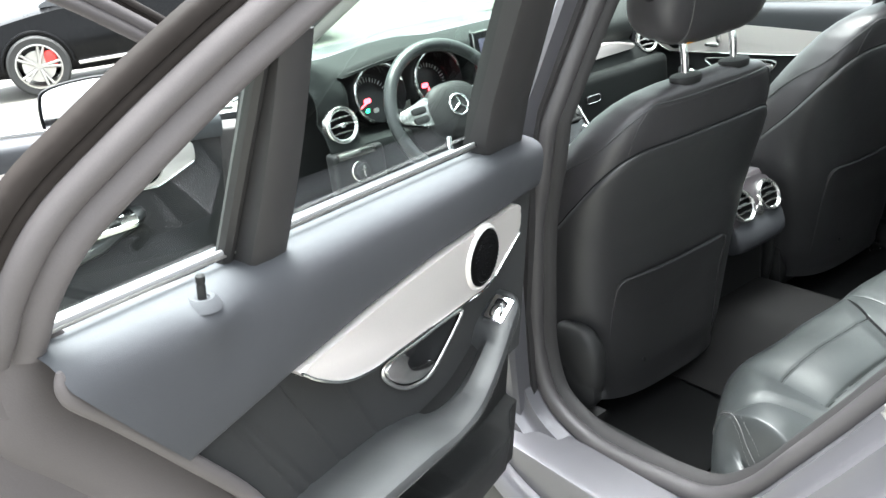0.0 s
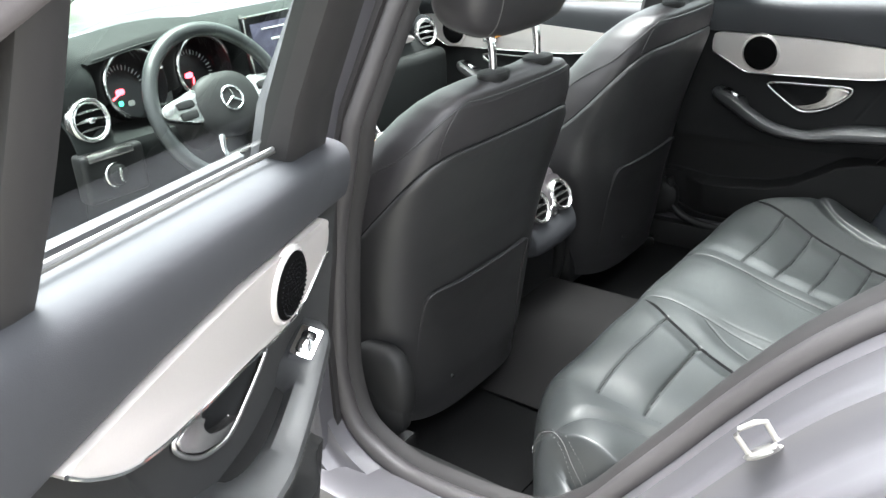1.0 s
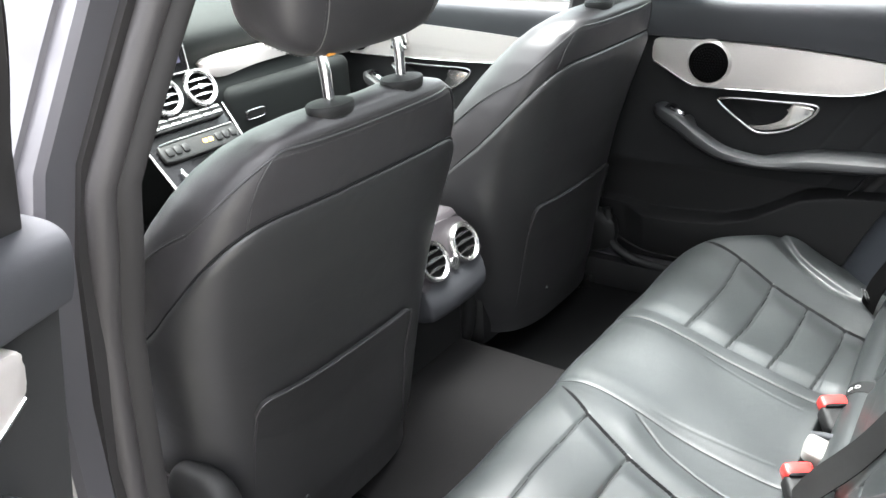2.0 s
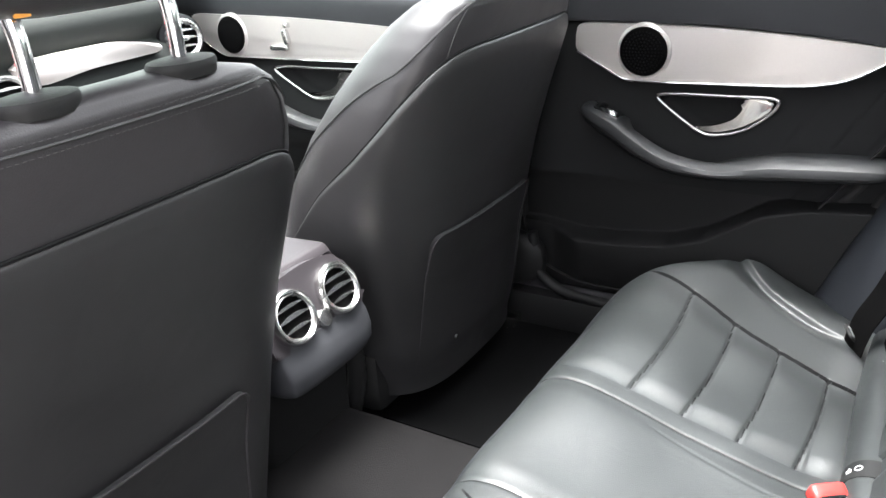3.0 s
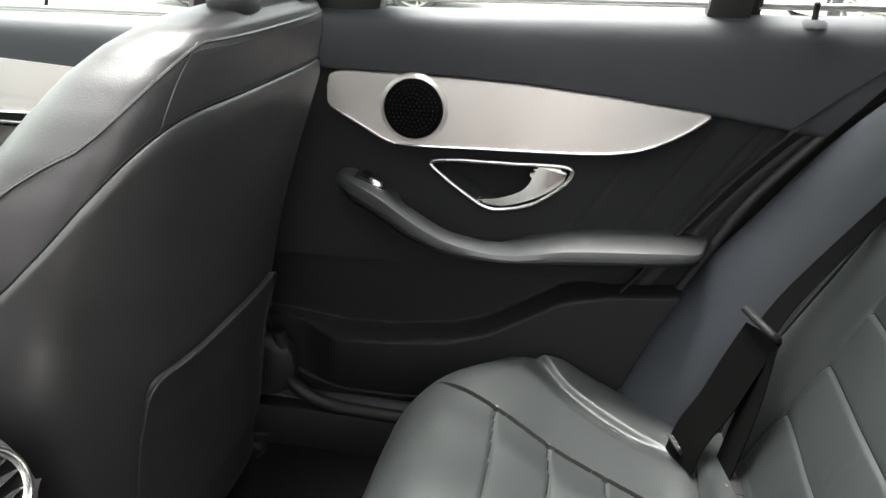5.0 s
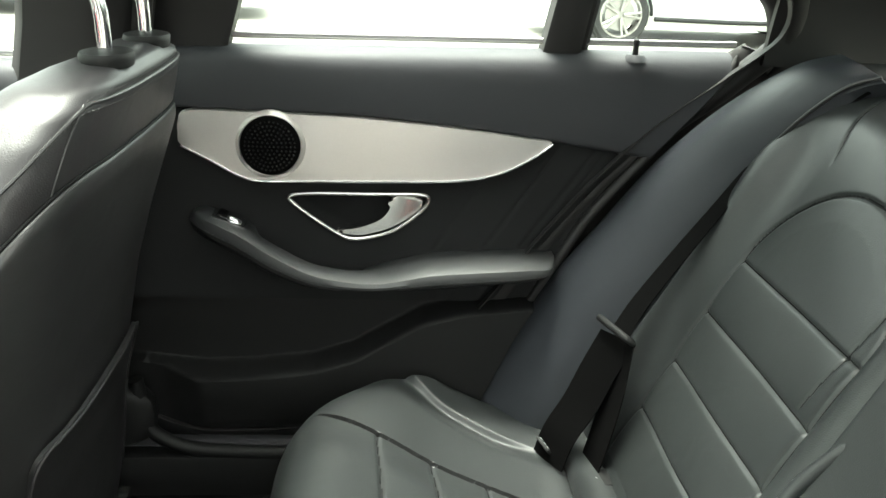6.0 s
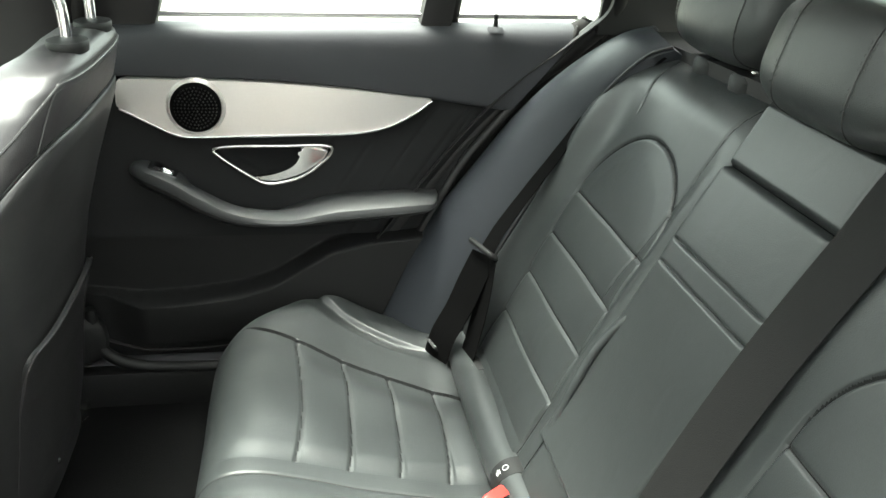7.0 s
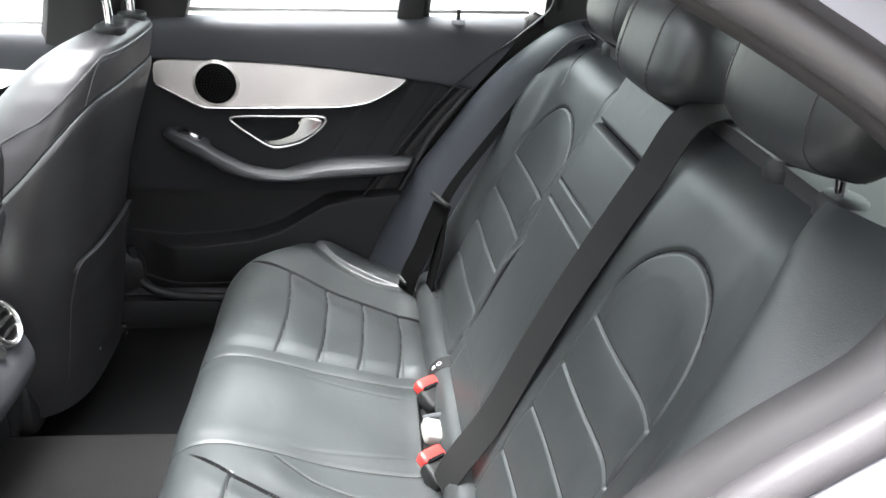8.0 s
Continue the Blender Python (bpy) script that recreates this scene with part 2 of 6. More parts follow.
def loft(rings, cap=True, bm=None):
    own = bmesh.new()
    v = [[own.verts.new(q) for q in ring] for ring in rings]
    for a, b in zip(v, v[1:]):
        for j in range(len(a)):
            own.faces.new((a[j], a[(j + 1) % len(a)], b[(j + 1) % len(a)], b[j]))
    if cap:
        own.faces.new(v[0][::-1])
        own.faces.new(v[-1])
    return join(bm, own)


def blob(centre, size, n=3.0, turn=None, seg=32, rings=18, bm=None):
    """A rounded block: a superellipsoid of that whole size."""
    def pw(v, e):
        return math.copysign(abs(v) ** e, v)

    e = 2 / n
    out = []
    for i in range(1, rings):
        t = -math.pi / 2 + math.pi * i / rings
        out.append([Vector((size[0] / 2 * pw(math.cos(t), e) * pw(math.cos(s), e), size[1] / 2 * pw(math.cos(t), e) * pw(math.sin(s), e), size[2] / 2 * pw(math.sin(t), e))) for s in (math.tau * j / seg for j in range(seg))])
    m = Matrix.Translation(centre) @ (turn.to_4x4() if turn is not None else Matrix())
    return loft([[m @ q for q in ring] for ring in out], bm=bm)


def lathe(profile, m, seg=32, bm=None, cap=True):
    """A profile of (radius, height) turned about the z axis of the pose m."""
    return loft([[m @ Vector((r * math.cos(t), r * math.sin(t), h)) for t in (math.tau * j / seg for j in range(seg))] for r, h in profile], cap, bm)


def facing(at, way):
    """A pose at a place whose z axis points that way."""
    return Matrix.Translation(at) @ Vector(way).to_track_quat("Z", "Y").to_matrix().to_4x4()


def bump(d, w):
    return np.exp(-((d / w) ** 2))


def step(v, a, b):
    t = np.clip((v - a) / (b - a), 0, 1)
    return t * t * (3 - 2 * t)


def inside(outline, u, v):
    """Signed distance (inside: positive) of grid points to a closed outline."""
    o = np.array([tuple(p)[:2] for p in outline])
    best, odd = np.full(u.shape, 9.0), np.zeros(u.shape, bool)
    for (ax, ay), (bx, by) in zip(o, np.roll(o, -1, 0)):
        ex, ey = bx - ax, by - ay
        t = np.clip(((u - ax) * ex + (v - ay) * ey) / (ex * ex + ey * ey + 1e-12), 0, 1)
        best = np.minimum(best, np.hypot(u - ax - t * ex, v - ay - t * ey))
        odd ^= ((ay > v) != (by > v)) & (u < (bx - ax) * (v - ay) / (by - ay + 1e-12) + ax)
    return np.where(odd, best, -best)


def stitches(pts, length=0.0034, gap=0.0022, r=0.00045, bm=None):
    """Short thread stitches along a curve."""
    p = [Vector(q) for q in pts]
    own, run = bmesh.new(), 0.0
    for a, b in zip(p, p[1:]):
        d = (b - a).length
        way = (b - a) / max(d, 1e-9)
        while run < d - length:
            tube([a + way * run, a + way * (run + length / 2) , a + way * (run + length)], [r * 0.6, r, r * 0.6], seg=5, bm=own)
            run += length + gap
        run = max(run - d, 0.0)
    return join(bm, own)


# ---- ground and surroundings ----
def build_ground():
    ground = bmesh.new()
    bmesh.ops.create_grid(ground, x_segments=40, y_segments=40, size=300)
    tagged(part("ground", ground, GROUND, None), "pale beige concrete floor of a car lot", "ground", kind="structure")


build_ground()

MIRRORED = Matrix.Diagonal((-1, 1, 1, 1))
SIDES = (Matrix(), MIRRORED)


def lean_in(z):
    """How far the cabin's sides lean inwards above the belt line."""
    return 0.40 * max(z - 0.97, 0.0)


# ---- car body ----
CABIN_GREY = "dark grey metallic saloon body with two doors open"
body = thing("car_body", CABIN_GREY, "car", (0, 0, 0.2))

APERTURE = smooth([(y, z, 0) for y, z in (
    (-0.175, 1.315), (-0.110, 1.17), (-0.062, 1.0), (-0.036, 0.90), (0.0, 0.78), (0.022, 0.62), (0.030, 0.50), (0.0, 0.40), (-0.09, 0.352), (-0.18, 0.345), (-0.28, 0.352), (-0.38, 0.372), (-0.46, 0.435), (-0.531, 0.528),
    (-0.60, 0.622), (-0.662, 0.709), (-0.738, 0.803), (-0.825, 0.888), (-0.905, 0.950), (-0.962, 1.015), (-0.955, 1.085), (-0.889, 1.148), (-0.735, 1.230), (-0.55, 1.298), (-0.38, 1.332))], 5, closed=True)


def along_opening(profile, curve):
    """Carries a cross-section of (outwards, x) round an opening; x is for the right side."""
    n = len(curve)
    rows = []
    for i, p in enumerate(curve):
        d = (curve[(i + 1) % n] - curve[i - 1]).normalized()
        out = Vector((-d.y, d.x))
        mid = Vector((-0.45, 0.85))
        if out.dot(Vector((p.x, p.y)) - mid) < 0 and not (p.x < -0.9):
            out = -out
        if p.x < -0.9 and out.x > 0:
            out = -out
        narrow = p.x > -0.25 and p.y > 0.42
        least = 0.650 if p.x > -0.42 else 0.0
        rows.append([((min(max(x, least), 0.768) if narrow else max(x, least)) - lean_in(p.y + o * out.y), p.x + (min(o, 0.075) if narrow else o) * out.x, p.y + o * out.y) for o, x in profile])
    return np.array(rows + rows[:1])


def body_side(xf):
    sheet("door_jamb", along_opening([(-0.004, 0.672), (0.004, 0.690), (0.008, 0.705), (0.010, 0.728), (0.030, 0.734), (0.036, 0.744), (0.040, 0.760), (0.075, 0.768), (0.083, 0.780), (0.088, 0.812), (0.100, 0.826), (0.135, 0.832)], APERTURE), PAINT, body, "grey metallic painted door jamb", xf, thick=0.003)
    seal = [Vector((0.690 - lean_in(p.y), p.x, p.y)) for p in APERTURE]
    mid = Vector((0, -0.45, 0.85))
    # same seal on both sides; the closed side's shade is put into its colour
    part("door_seal", tube([q + (mid - q).normalized() * Vector((0, 1, 1)).length * 0.005 for q in seal], 0.017, 14, closed=True, up=(1, 0, 0)), RUBBER if xf.determinant() > 0 else FRAMESEAL, body, "rubber door seal, coloured dark for shade" if xf.determinant() > 0 else "grey-brown rubber door seal", xf)
    deep = [(-0.014, 0.624), (-0.020, 0.630)] if xf.determinant() < 0 else []
    sheet("opening_trim", along_opening(deep + [(-0.027, 0.646), (-0.028, 0.656), (-0.022, 0.668), (-0.012, 0.676)], APERTURE), PILLAR, body, "dark grey plastic opening trim", xf, thick=0.002)
    # pillar between the doors
    rings = []
    for z in (0.36, 0.5, 0.7, 0.9, 1.0, 1.17, 1.33):
        yc = float(np.interp(z, [0.36, 0.62, 0.78, 0.90, 1.0, 1.17, 1.33], [0.10, 0.095, 0.075, 0.040, 0.015, -0.032, -0.10]))
        x0, x1, w = 0.712 - lean_in(z), 0.752 - lean_in(z), 0.072 - 0.02 * max(z - 0.95, 0)
        rings.append([(x0, yc - w, z), (x1 - 0.008, yc - w, z), (x1, yc - w + 0.008, z), (x1 + 0.004, yc, z), (x1, yc + w - 0.008, z), (x1 - 0.008, yc + w, z), (x0, yc + w, z)])
    pillar = part("b_pillar", loft(rings), PAINT, body, "grey metallic painted pillar", xf)
    rings = []
    for z in (0.36, 0.6, 0.9, 1.0, 1.17, 1.33):
        yc = float(np.interp(z, [0.36, 0.62, 0.78, 0.90, 1.0, 1.17, 1.33], [0.10, 0.095, 0.075, 0.040, 0.015, -0.032, -0.10]))
        x0, x1, w = 0.650 - lean_in(z), 0.712 - lean_in(z), 0.080
        rings.append([(x1, yc - w, z), (x0 + 0.02, yc - w + 0.004, z), (x0 + 0.004, yc - w * 0.75, z), (x0, yc, z), (x0 + 0.004, yc + w * 0.75, z), (x0 + 0.02, yc + w - 0.004, z), (x1, yc + w, z)])
    part("pillar_trim", loft(rings), PILLAR, pillar, "dark grey plastic pillar trim", xf)
    # sill
    part("sill", box(0.64, 0.80, -0.50, 1.05, 0.25, 0.352, 0.012), PAINT, body, "grey metallic painted sill", xf)
    part("sill_trim", box(0.612, 0.664, -0.50, 0.95, 0.262, 0.347, 0.012), PLASTIC, body, "black plastic sill trim", xf)
    if xf.determinant() > 0:
        lip = smooth([(0.624, y, z) for y, z in ((-0.028, 0.48), (-0.031, 0.461), (-0.040, 0.401), (-0.067, 0.372), (-0.11, 0.356), (-0.174, 0.350), (-0.30, 0.350), (-0.42, 0.365), (-0.50, 0.42))], 6)
        part("opening_lip", tube(lip, 0.0115, 10, up=(1, 0, 0)), PLASTIC, body, "black opening lip", xf)
    # striker
    striker = bmesh.new()
    m = Matrix.Translation((0.762, -0.714, 0.711)) @ Euler((radians(-38), 0, radians(-8))).to_matrix().to_4x4() @ Matrix.Diagonal((0.8, 0.8, 0.8, 1))
    lathe([(0.0, -0.002), (0.026, -0.002), (0.027, 0.001), (0.023, 0.0035), (0.0, 0.0035)], m @ Matrix.Diagonal((0.50, 1.15, 1, 1)), 24, bm=striker)
    for dx in (-0.012, 0.012):
        tube([m @ Vector((dx * 0.6, -0.022, 0.002)), m @ Vector((dx * 0.8, -0.022, 0.008))], 0.0045, 8, bm=striker)
    tube([m @ Vector(q) for q in ((-0.010, -0.020, 0.002), (-0.012, -0.022, 0.034), (-0.008, -0.010, 0.040), (-0.004, 0.014, 0.040), (-0.002, 0.022, 0.034), (-0.002, 0.022, 0.002))], 0.0034, 10, bm=striker)
    part("striker", striker, STEEL, body, "bare zinc-plated door striker", xf)
    # roof rail, front pillar
    rail = smooth([(0.70, 1.12, 0.98), (0.66, 0.85, 1.12), (0.61, 0.50, 1.275), (0.575, 0.15, 1.352), (0.565, -0.25, 1.365), (0.575, -0.60, 1.315), (0.605, -0.90, 1.215), (0.62, -1.15, 1.12), (0.64, -1.5, 1.02)], 6)
    part("roof_rail", tube(rail, 0.045, 12, flat=0.8), PAINT, body, "grey metallic painted roof rail", xf)
    part("rail_trim", tube([q + Vector((-0.035, 0, -0.025)) for q in rail], 0.030, 12, flat=0.8), ROOFING, body, "light grey fabric rail trim", xf)
    # rear pillar trim behind the door opening
    u, v = np.meshgrid(np.linspace(0, 1, 16), np.linspace(0, 1, 12), indexing="ij")
    y = -0.93 - 0.62 * u
    top = 1.19 - 0.30 * u ** 1.3
    z = 0.98 + (top - 0.98) * v
    x = 0.655 - 0.16 * (z - 0.98) - 0.10 * u ** 2 - 0.02 * v * v
    sheet("rear_pillar_trim", np.stack([x, y, z], -1), PILLAR, body, "dark grey plastic pillar trim", xf, thick=0.01)
    # outer quarter panel
    u, v = np.meshgrid(np.linspace(0, 1, 24), np.linspace(0, 1, 14), indexing="ij")
    z = 0.30 + 0.72 * v
    start = np.interp(z, [0.30, 0.44, 0.55, 0.72, 0.90, 1.02], [-0.56, -0.60, -0.68, -0.80, -0.92, -1.10])
    y = start + (-2.1 - start) * u
    x = 0.80 + 0.07 * np.sin(np.pi * np.clip(v * 0.9, 0, 1)) * (1 - u ** 3) - 0.10 * u ** 3
    sheet("rear_wing", np.stack([x, y, z], -1), PAINT, body, "grey metallic rear wing", xf, thick=0.004)
    u, v = np.meshgrid(np.linspace(0, 1, 20), np.linspace(0, 1, 8), indexing="ij")
    y, z = 1.08 + 1.25 * u, 0.30 + (0.66 - 0.14 * u ** 2) * v
    x = 0.80 + 0.08 * np.sin(np.pi * v * 0.85) - 0.22 * u ** 3
    sheet("front_wing", np.stack([x, y, z], -1), PAINT, body, "grey metallic front wing", xf, thick=0.004)
    part("seat_track", box(0.55, 0.585, -0.02, 0.62, 0.285, 0.315, 0.004), SATIN, body, "steel seat track", xf)


for side in SIDES:
    body_side(side)


def body_middle():
    # floor with a tunnel
    u, v = np.meshgrid(np.linspace(-0.70, 0.70, 160), np.linspace(-0.75, 1.35, 60), indexing="ij")
    z = 0.275 + 0.092 * np.where(u > 0, 1 - step(u, 0.082, 0.108), 1 - step(-u, 0.07, 0.28)) + 0.0008 * np.sin(9 * u) * np.sin(7 * v) + 0.25 * step(v, 1.05, 1.35)
    sheet("floor_carpet", np.stack([u, v, z], -1), CARPET, body, "black carpeted cabin floor", thick=0.03)
    u, v = np.meshgrid(np.linspace(-0.32, 0.086, 60), np.linspace(-0.32, 0.12, 24), indexing="ij")
    z = 0.3715 - 0.085 * step(-u, 0.075, 0.30) - 0.004 * step(u, 0.075, 0.086) + 0.0008 * np.sin(40 * u) * np.sin(23 * v)
    sheet("tunnel_carpet", np.stack([u, v, z], -1), TUNNEL, body, "dark grey carpet on the tunnel", thick=0.003)
    # roof and its lining
    u, v = np.meshgrid(np.linspace(-0.575, 0.575, 24), np.linspace(0, 1, 30), indexing="ij")
    y = 0.45 - 1.62 * v
    z = 1.425 - 0.055 * (u / 0.575) ** 2 - 0.035 * step(y, 0.0, 0.45) - 0.09 * step(-y, 0.45, 1.2)
    hole = (np.abs(u) < 0.44) & (y < 0.36) & (y > -0.62)
    for name, mat, drop, label in (("roof", PAINT, 0.0, "grey metallic roof round a glass panel"), ("headlining", ROOFING, 0.035, "light grey fabric headlining")):
        frame_mesh = bmesh.new()
        grid = [[frame_mesh.verts.new((u[i, j], y[i, j], z[i, j] - drop)) for j in range(u.shape[1])] for i in range(u.shape[0])]
        for i in range(u.shape[0] - 1):
            for j in range(u.shape[1] - 1):
                if not hole[i : i + 2, j : j + 2].all():
                    frame_mesh.faces.new((grid[i][j], grid[i + 1][j], grid[i + 1][j + 1], grid[i][j + 1]))
        bmesh.ops.delete(frame_mesh, geom=[q for q in frame_mesh.verts if not q.link_faces], context="VERTS")
        bmesh.ops.solidify(frame_mesh, geom=frame_mesh.faces[:], thickness=0.004)
        part(name, frame_mesh, mat, body, label)
    u, v = np.meshgrid(np.linspace(-0.47, 0.47, 16), np.linspace(0, 1, 20), indexing="ij")
    y = 0.38 - 1.03 * v
    z = 1.418 - 0.055 * (u / 0.575) ** 2 - 0.035 * step(y, 0.0, 0.45) - 0.09 * step(-y, 0.45, 1.2)
    pane = sheet("glass_roof", np.stack([u, y, z], -1), TINTED, body, "tinted glass roof panel")
    for name, y0, z0, y1, z1, w0, w1 in (("windscreen", 0.45, 1.375, 1.16, 0.985, 0.56, 0.67), ("rear_window", -1.17, 1.32, -1.68, 1.03, 0.54, 0.58)):
        u, v = np.meshgrid(np.linspace(-1, 1, 20), np.linspace(0, 1, 12), indexing="ij")
        y, z = y0 + (y1 - y0) * v - math.copysign(0.06, y1) * (u * u), z0 + (z1 - z0) * v + 0.03 * np.sin(np.pi * v)
        pane = sheet(name, np.stack([u * (w0 + (w1 - w0) * v), y, z], -1), WINDSCREEN, body, "clear glass")
        pane.visible_shadow = False
    # parcel shelf behind the rear seat
    u, v = np.meshgrid(np.linspace(-0.60, 0.60, 30), np.linspace(0, 1, 16), indexing="ij")
    y, z = -0.985 - 0.72 * v, 0.985 + 0.02 * v - 0.01 * (u / 0.6) ** 2
    sheet("parcel_shelf", np.stack([u, y, z], -1), PILLAR, body, "dark grey parcel shelf", thick=0.02)
    part("bulkhead", box(-0.68, 0.68, -1.04, -1.02, 0.25, 0.97, 0.0), PLASTIC, body, "black panel behind the seat")
    part("firewall", box(-0.70, 0.70, 1.06, 1.10, 0.25, 0.93, 0.0), PLASTIC, body, "black panel under the dashboard")
    u, v = np.meshgrid(np.linspace(-0.76, 0.76, 30), np.linspace(0, 1, 16), indexing="ij")
    y = 1.14 + 1.15 * v
    z = 0.965 - 0.13 * v ** 1.6 - 0.05 * (u / 0.76) ** 4 + 0.012 * bump(np.abs(u) - 0.42 + 0.1 * v, 0.06)
    sheet("bonnet", np.stack([u, y, z], -1), PAINT, body, "grey metallic bonnet", thick=0.004, flip=True)
    u, v = np.meshgrid(np.linspace(-0.66, 0.66, 20), np.linspace(0, 1, 10), indexing="ij")
    sheet("boot_lid", np.stack([u, -1.66 - 0.40 * v, 1.01 - 0.03 * v ** 2], -1), PAINT, body, "grey metallic boot lid", thick=0.004)


body_middle()


# ---- doors ----
def door_panel(door, xf, front):
    """The inside of one door, given for the right-hand side, closed. Lengths run along y."""
    dy = 0.985 if front else 0.0
    ends = ((0.36, -0.97), (1.1, -0.97)) if front else ((0.33, -0.515), (0.44, -0.56), (0.55, -0.606), (0.645, -0.655), (0.74, -0.706), (0.837, -0.782), (0.92, -0.850), (0.97, -0.889), (1.02, -0.897))
    stretch = 1.55 if front else 1.0

    def rear(z):
        return np.interp(z, [e[0] for e in ends], [e[1] for e in ends])

    def belt(y):
        return 0.945 + 0 * y if front else 0.974 - 0.022 * (y + 0.05)

    def split(y):
        return np.interp(-y, [0.10, 0.36, 0.50, 0.64, 0.80, 1.0], [0.892, 0.888, 0.876, 0.858, 0.835, 0.80]) - (0.004 if front else 0)

    def far(y):
        """Stretches what lies behind the loudspeaker."""
        return np.where(y < -0.24, -0.24 + (y + 0.24) * stretch, y)

    def put(rows):
        rows = rows.copy()
        rows[..., 1] += dy
        return rows

    def put2(pts):
        return [Vector((x, y + dy, z)) for x, y, z in pts]

    arm_y = dy - 0.123 if front else dy
    lead = -0.035 if xf.determinant() < 0 else 0.03
    # upper pad, rolled over at the top
    prof = smooth([(0.672, 0.0, 0), (0.657, 0.03, 0), (0.652, 0.14, 0), (0.649, 0.42, 0), (0.650, 0.72, 0), (0.656, 0.88, 0), (0.668, 0.965, 0), (0.684, 0.995, 0), (0.706, 1.0, 0)], 5)
    px, pz = np.array([p.x for p in prof]), np.array([p.y for p in prof])
    s = np.linspace(0, 1, 110)
    rows = []
    for x, w in zip(px, pz):
        y = lead + (rear(split(-0.8) + 0.15 * w) - lead) * s
        for _ in range(3):
            z = split(y) + (belt(y) - split(y)) * w
            y = lead + (rear(z) - lead) * s
        pin_bump = 0 if front else 0.010 * bump(y + 0.748, 0.03) * bump(w - 0.93, 0.22)
        rows.append(np.stack([x - pin_bump + 0 * y, y, z], -1))
    sheet("upper_pad", put(np.array(rows)), VINYL, door, "dark grey soft-touch pad", xf)
    # cloth insert with the recess of the handle
    yl = 0.0 if not front else 0.03
    handle = smooth([(-0.262, 0.766, 0), (-0.30, 0.771, 0), (-0.38, 0.772, 0), (-0.452, 0.773, 0), (-0.466, 0.764, 0), (-0.452, 0.744, 0), (-0.415, 0.716, 0), (-0.375, 0.703, 0), (-0.345, 0.703, 0), (-0.312, 0.722, 0), (-0.272, 0.751, 0)], 6, closed=True)
    if front:
        handle = [Vector((p.x - 0.08 + (p.x + 0.262) * 0.25, p.y + 0.004, 0)) for p in handle]
    u, w = np.meshgrid(np.linspace(0, 1, 190), np.linspace(0, 1, 62), indexing="ij")
    z = 0.60 + 0.30 * w
    for _ in range(2):
        y = lead + (rear(z) - lead) * u
        z = 0.60 + (split(y) + 0.004 - 0.60) * w
    deep = step(inside(handle, y, z), -0.002, 0.012)
    quilt = 0 if front else 0.0020 * bump(((y + 0.62 * (z - 0.7) + 0.45) / 0.074) % 1 - 0.5, 0.035) * step(-y, 0.43, 0.47)
    welt = 0.0022 * bump(y - (-0.615 - 0.60 * (z - 0.70) * 1.1), 0.004) if not front else 0
    x = 0.668 + 0.030 * deep + quilt + welt
    sheet("cloth_insert", put(np.stack([x, y, z], -1)), SUEDE, door, "black microfibre insert", xf)
    # lower panel and its map pocket
    u, w = np.meshgrid(np.linspace(0, 1, 170), np.linspace(0, 1, 130), indexing="ij")
    z = 0.33 + 0.31 * w
    y = lead + (rear(z) - lead) * u
    lip = np.interp(-y, [0.03, 0.118, 0.20, 0.295, 0.36, 0.41, 0.463, 0.53, 0.622, 0.8], [0.485, 0.474, 0.478, 0.490, 0.512, 0.543, 0.576, 0.594, 0.604, 0.612])
    x = 0.650 - 0.016 * step(z, 0.34, 0.46) + 0.052 * step(z, lip - 0.004, lip + 0.010) + 0.025 * step(-z, -0.40, -0.33)
    x = x + np.clip(0.664 - x, 0, None) * step(y, -0.13, -0.05)
    sheet("lower_panel", put(np.stack([x, y, z], -1)), PLASTIC, door, "black plastic lower panel with a map pocket", xf)
    # armrest
    spine = [(-0.118, 0.734, 0.724, 0.655), (-0.128, 0.745, 0.716, 0.638), (-0.150, 0.745, 0.706, 0.622), (-0.195, 0.727, 0.685, 0.612), (-0.240, 0.701, 0.661, 0.604), (-0.290, 0.676, 0.646, 0.597), (-0.335, 0.667, 0.643, 0.590), (-0.385, 0.663, 0.643, 0.588),
             (-0.425, 0.670, 0.646, 0.586), (-0.470, 0.681, 0.650, 0.584), (-0.540, 0.687, 0.656, 0.584), (-0.610, 0.690, 0.662, 0.588), (-0.645, 0.688, 0.668, 0.600), (-0.658, 0.688, 0.680, 0.640)]
    path = smooth([(y, t, b) for y, t, b, _ in spine], 6)
    inner = smooth([(y, xi, 0) for y, _, _, xi in spine], 6)
    rings = []
    for (y, t, b), (_, xi, _) in zip(path, inner):
        y = float(far(np.array(y))) if front else y
        h, wide = t - b, 0.690 - xi
        cup = 0.055 * float(step(np.array(-y), 0.212, 0.228)) * float(1 - step(np.array(-y), 0.25, 0.42))
        rings.append([(0.69, y + arm_y, t - h * 0.10 - cup), (0.69 - wide * 0.30, y + arm_y, t - h * 0.02 - cup), (0.69 - wide * 0.48, y + arm_y, t - 0.3 * cup), (0.69 - wide * 0.62, y + arm_y, t), (xi + wide * 0.14, y + arm_y, t - h * 0.03), (xi + wide * 0.035, y + arm_y, t - h * 0.18), (xi, y + arm_y, t - h * 0.45), (xi + wide * 0.02, y + arm_y, t - h * 0.8),
                      (xi + wide * 0.12, y + arm_y, b), (xi + wide * 0.4, y + arm_y, b - h * 0.10), (0.69, y + arm_y, b - h * 0.3)])
    pads, lows = [], []
    for ring in rings:
        fold = (ring[7][2] + ring[6][2]) / 2
        pads.append(ring[:7] + [(ring[6][0] + 0.001, ring[0][1], fold), (0.69, ring[0][1], fold)])
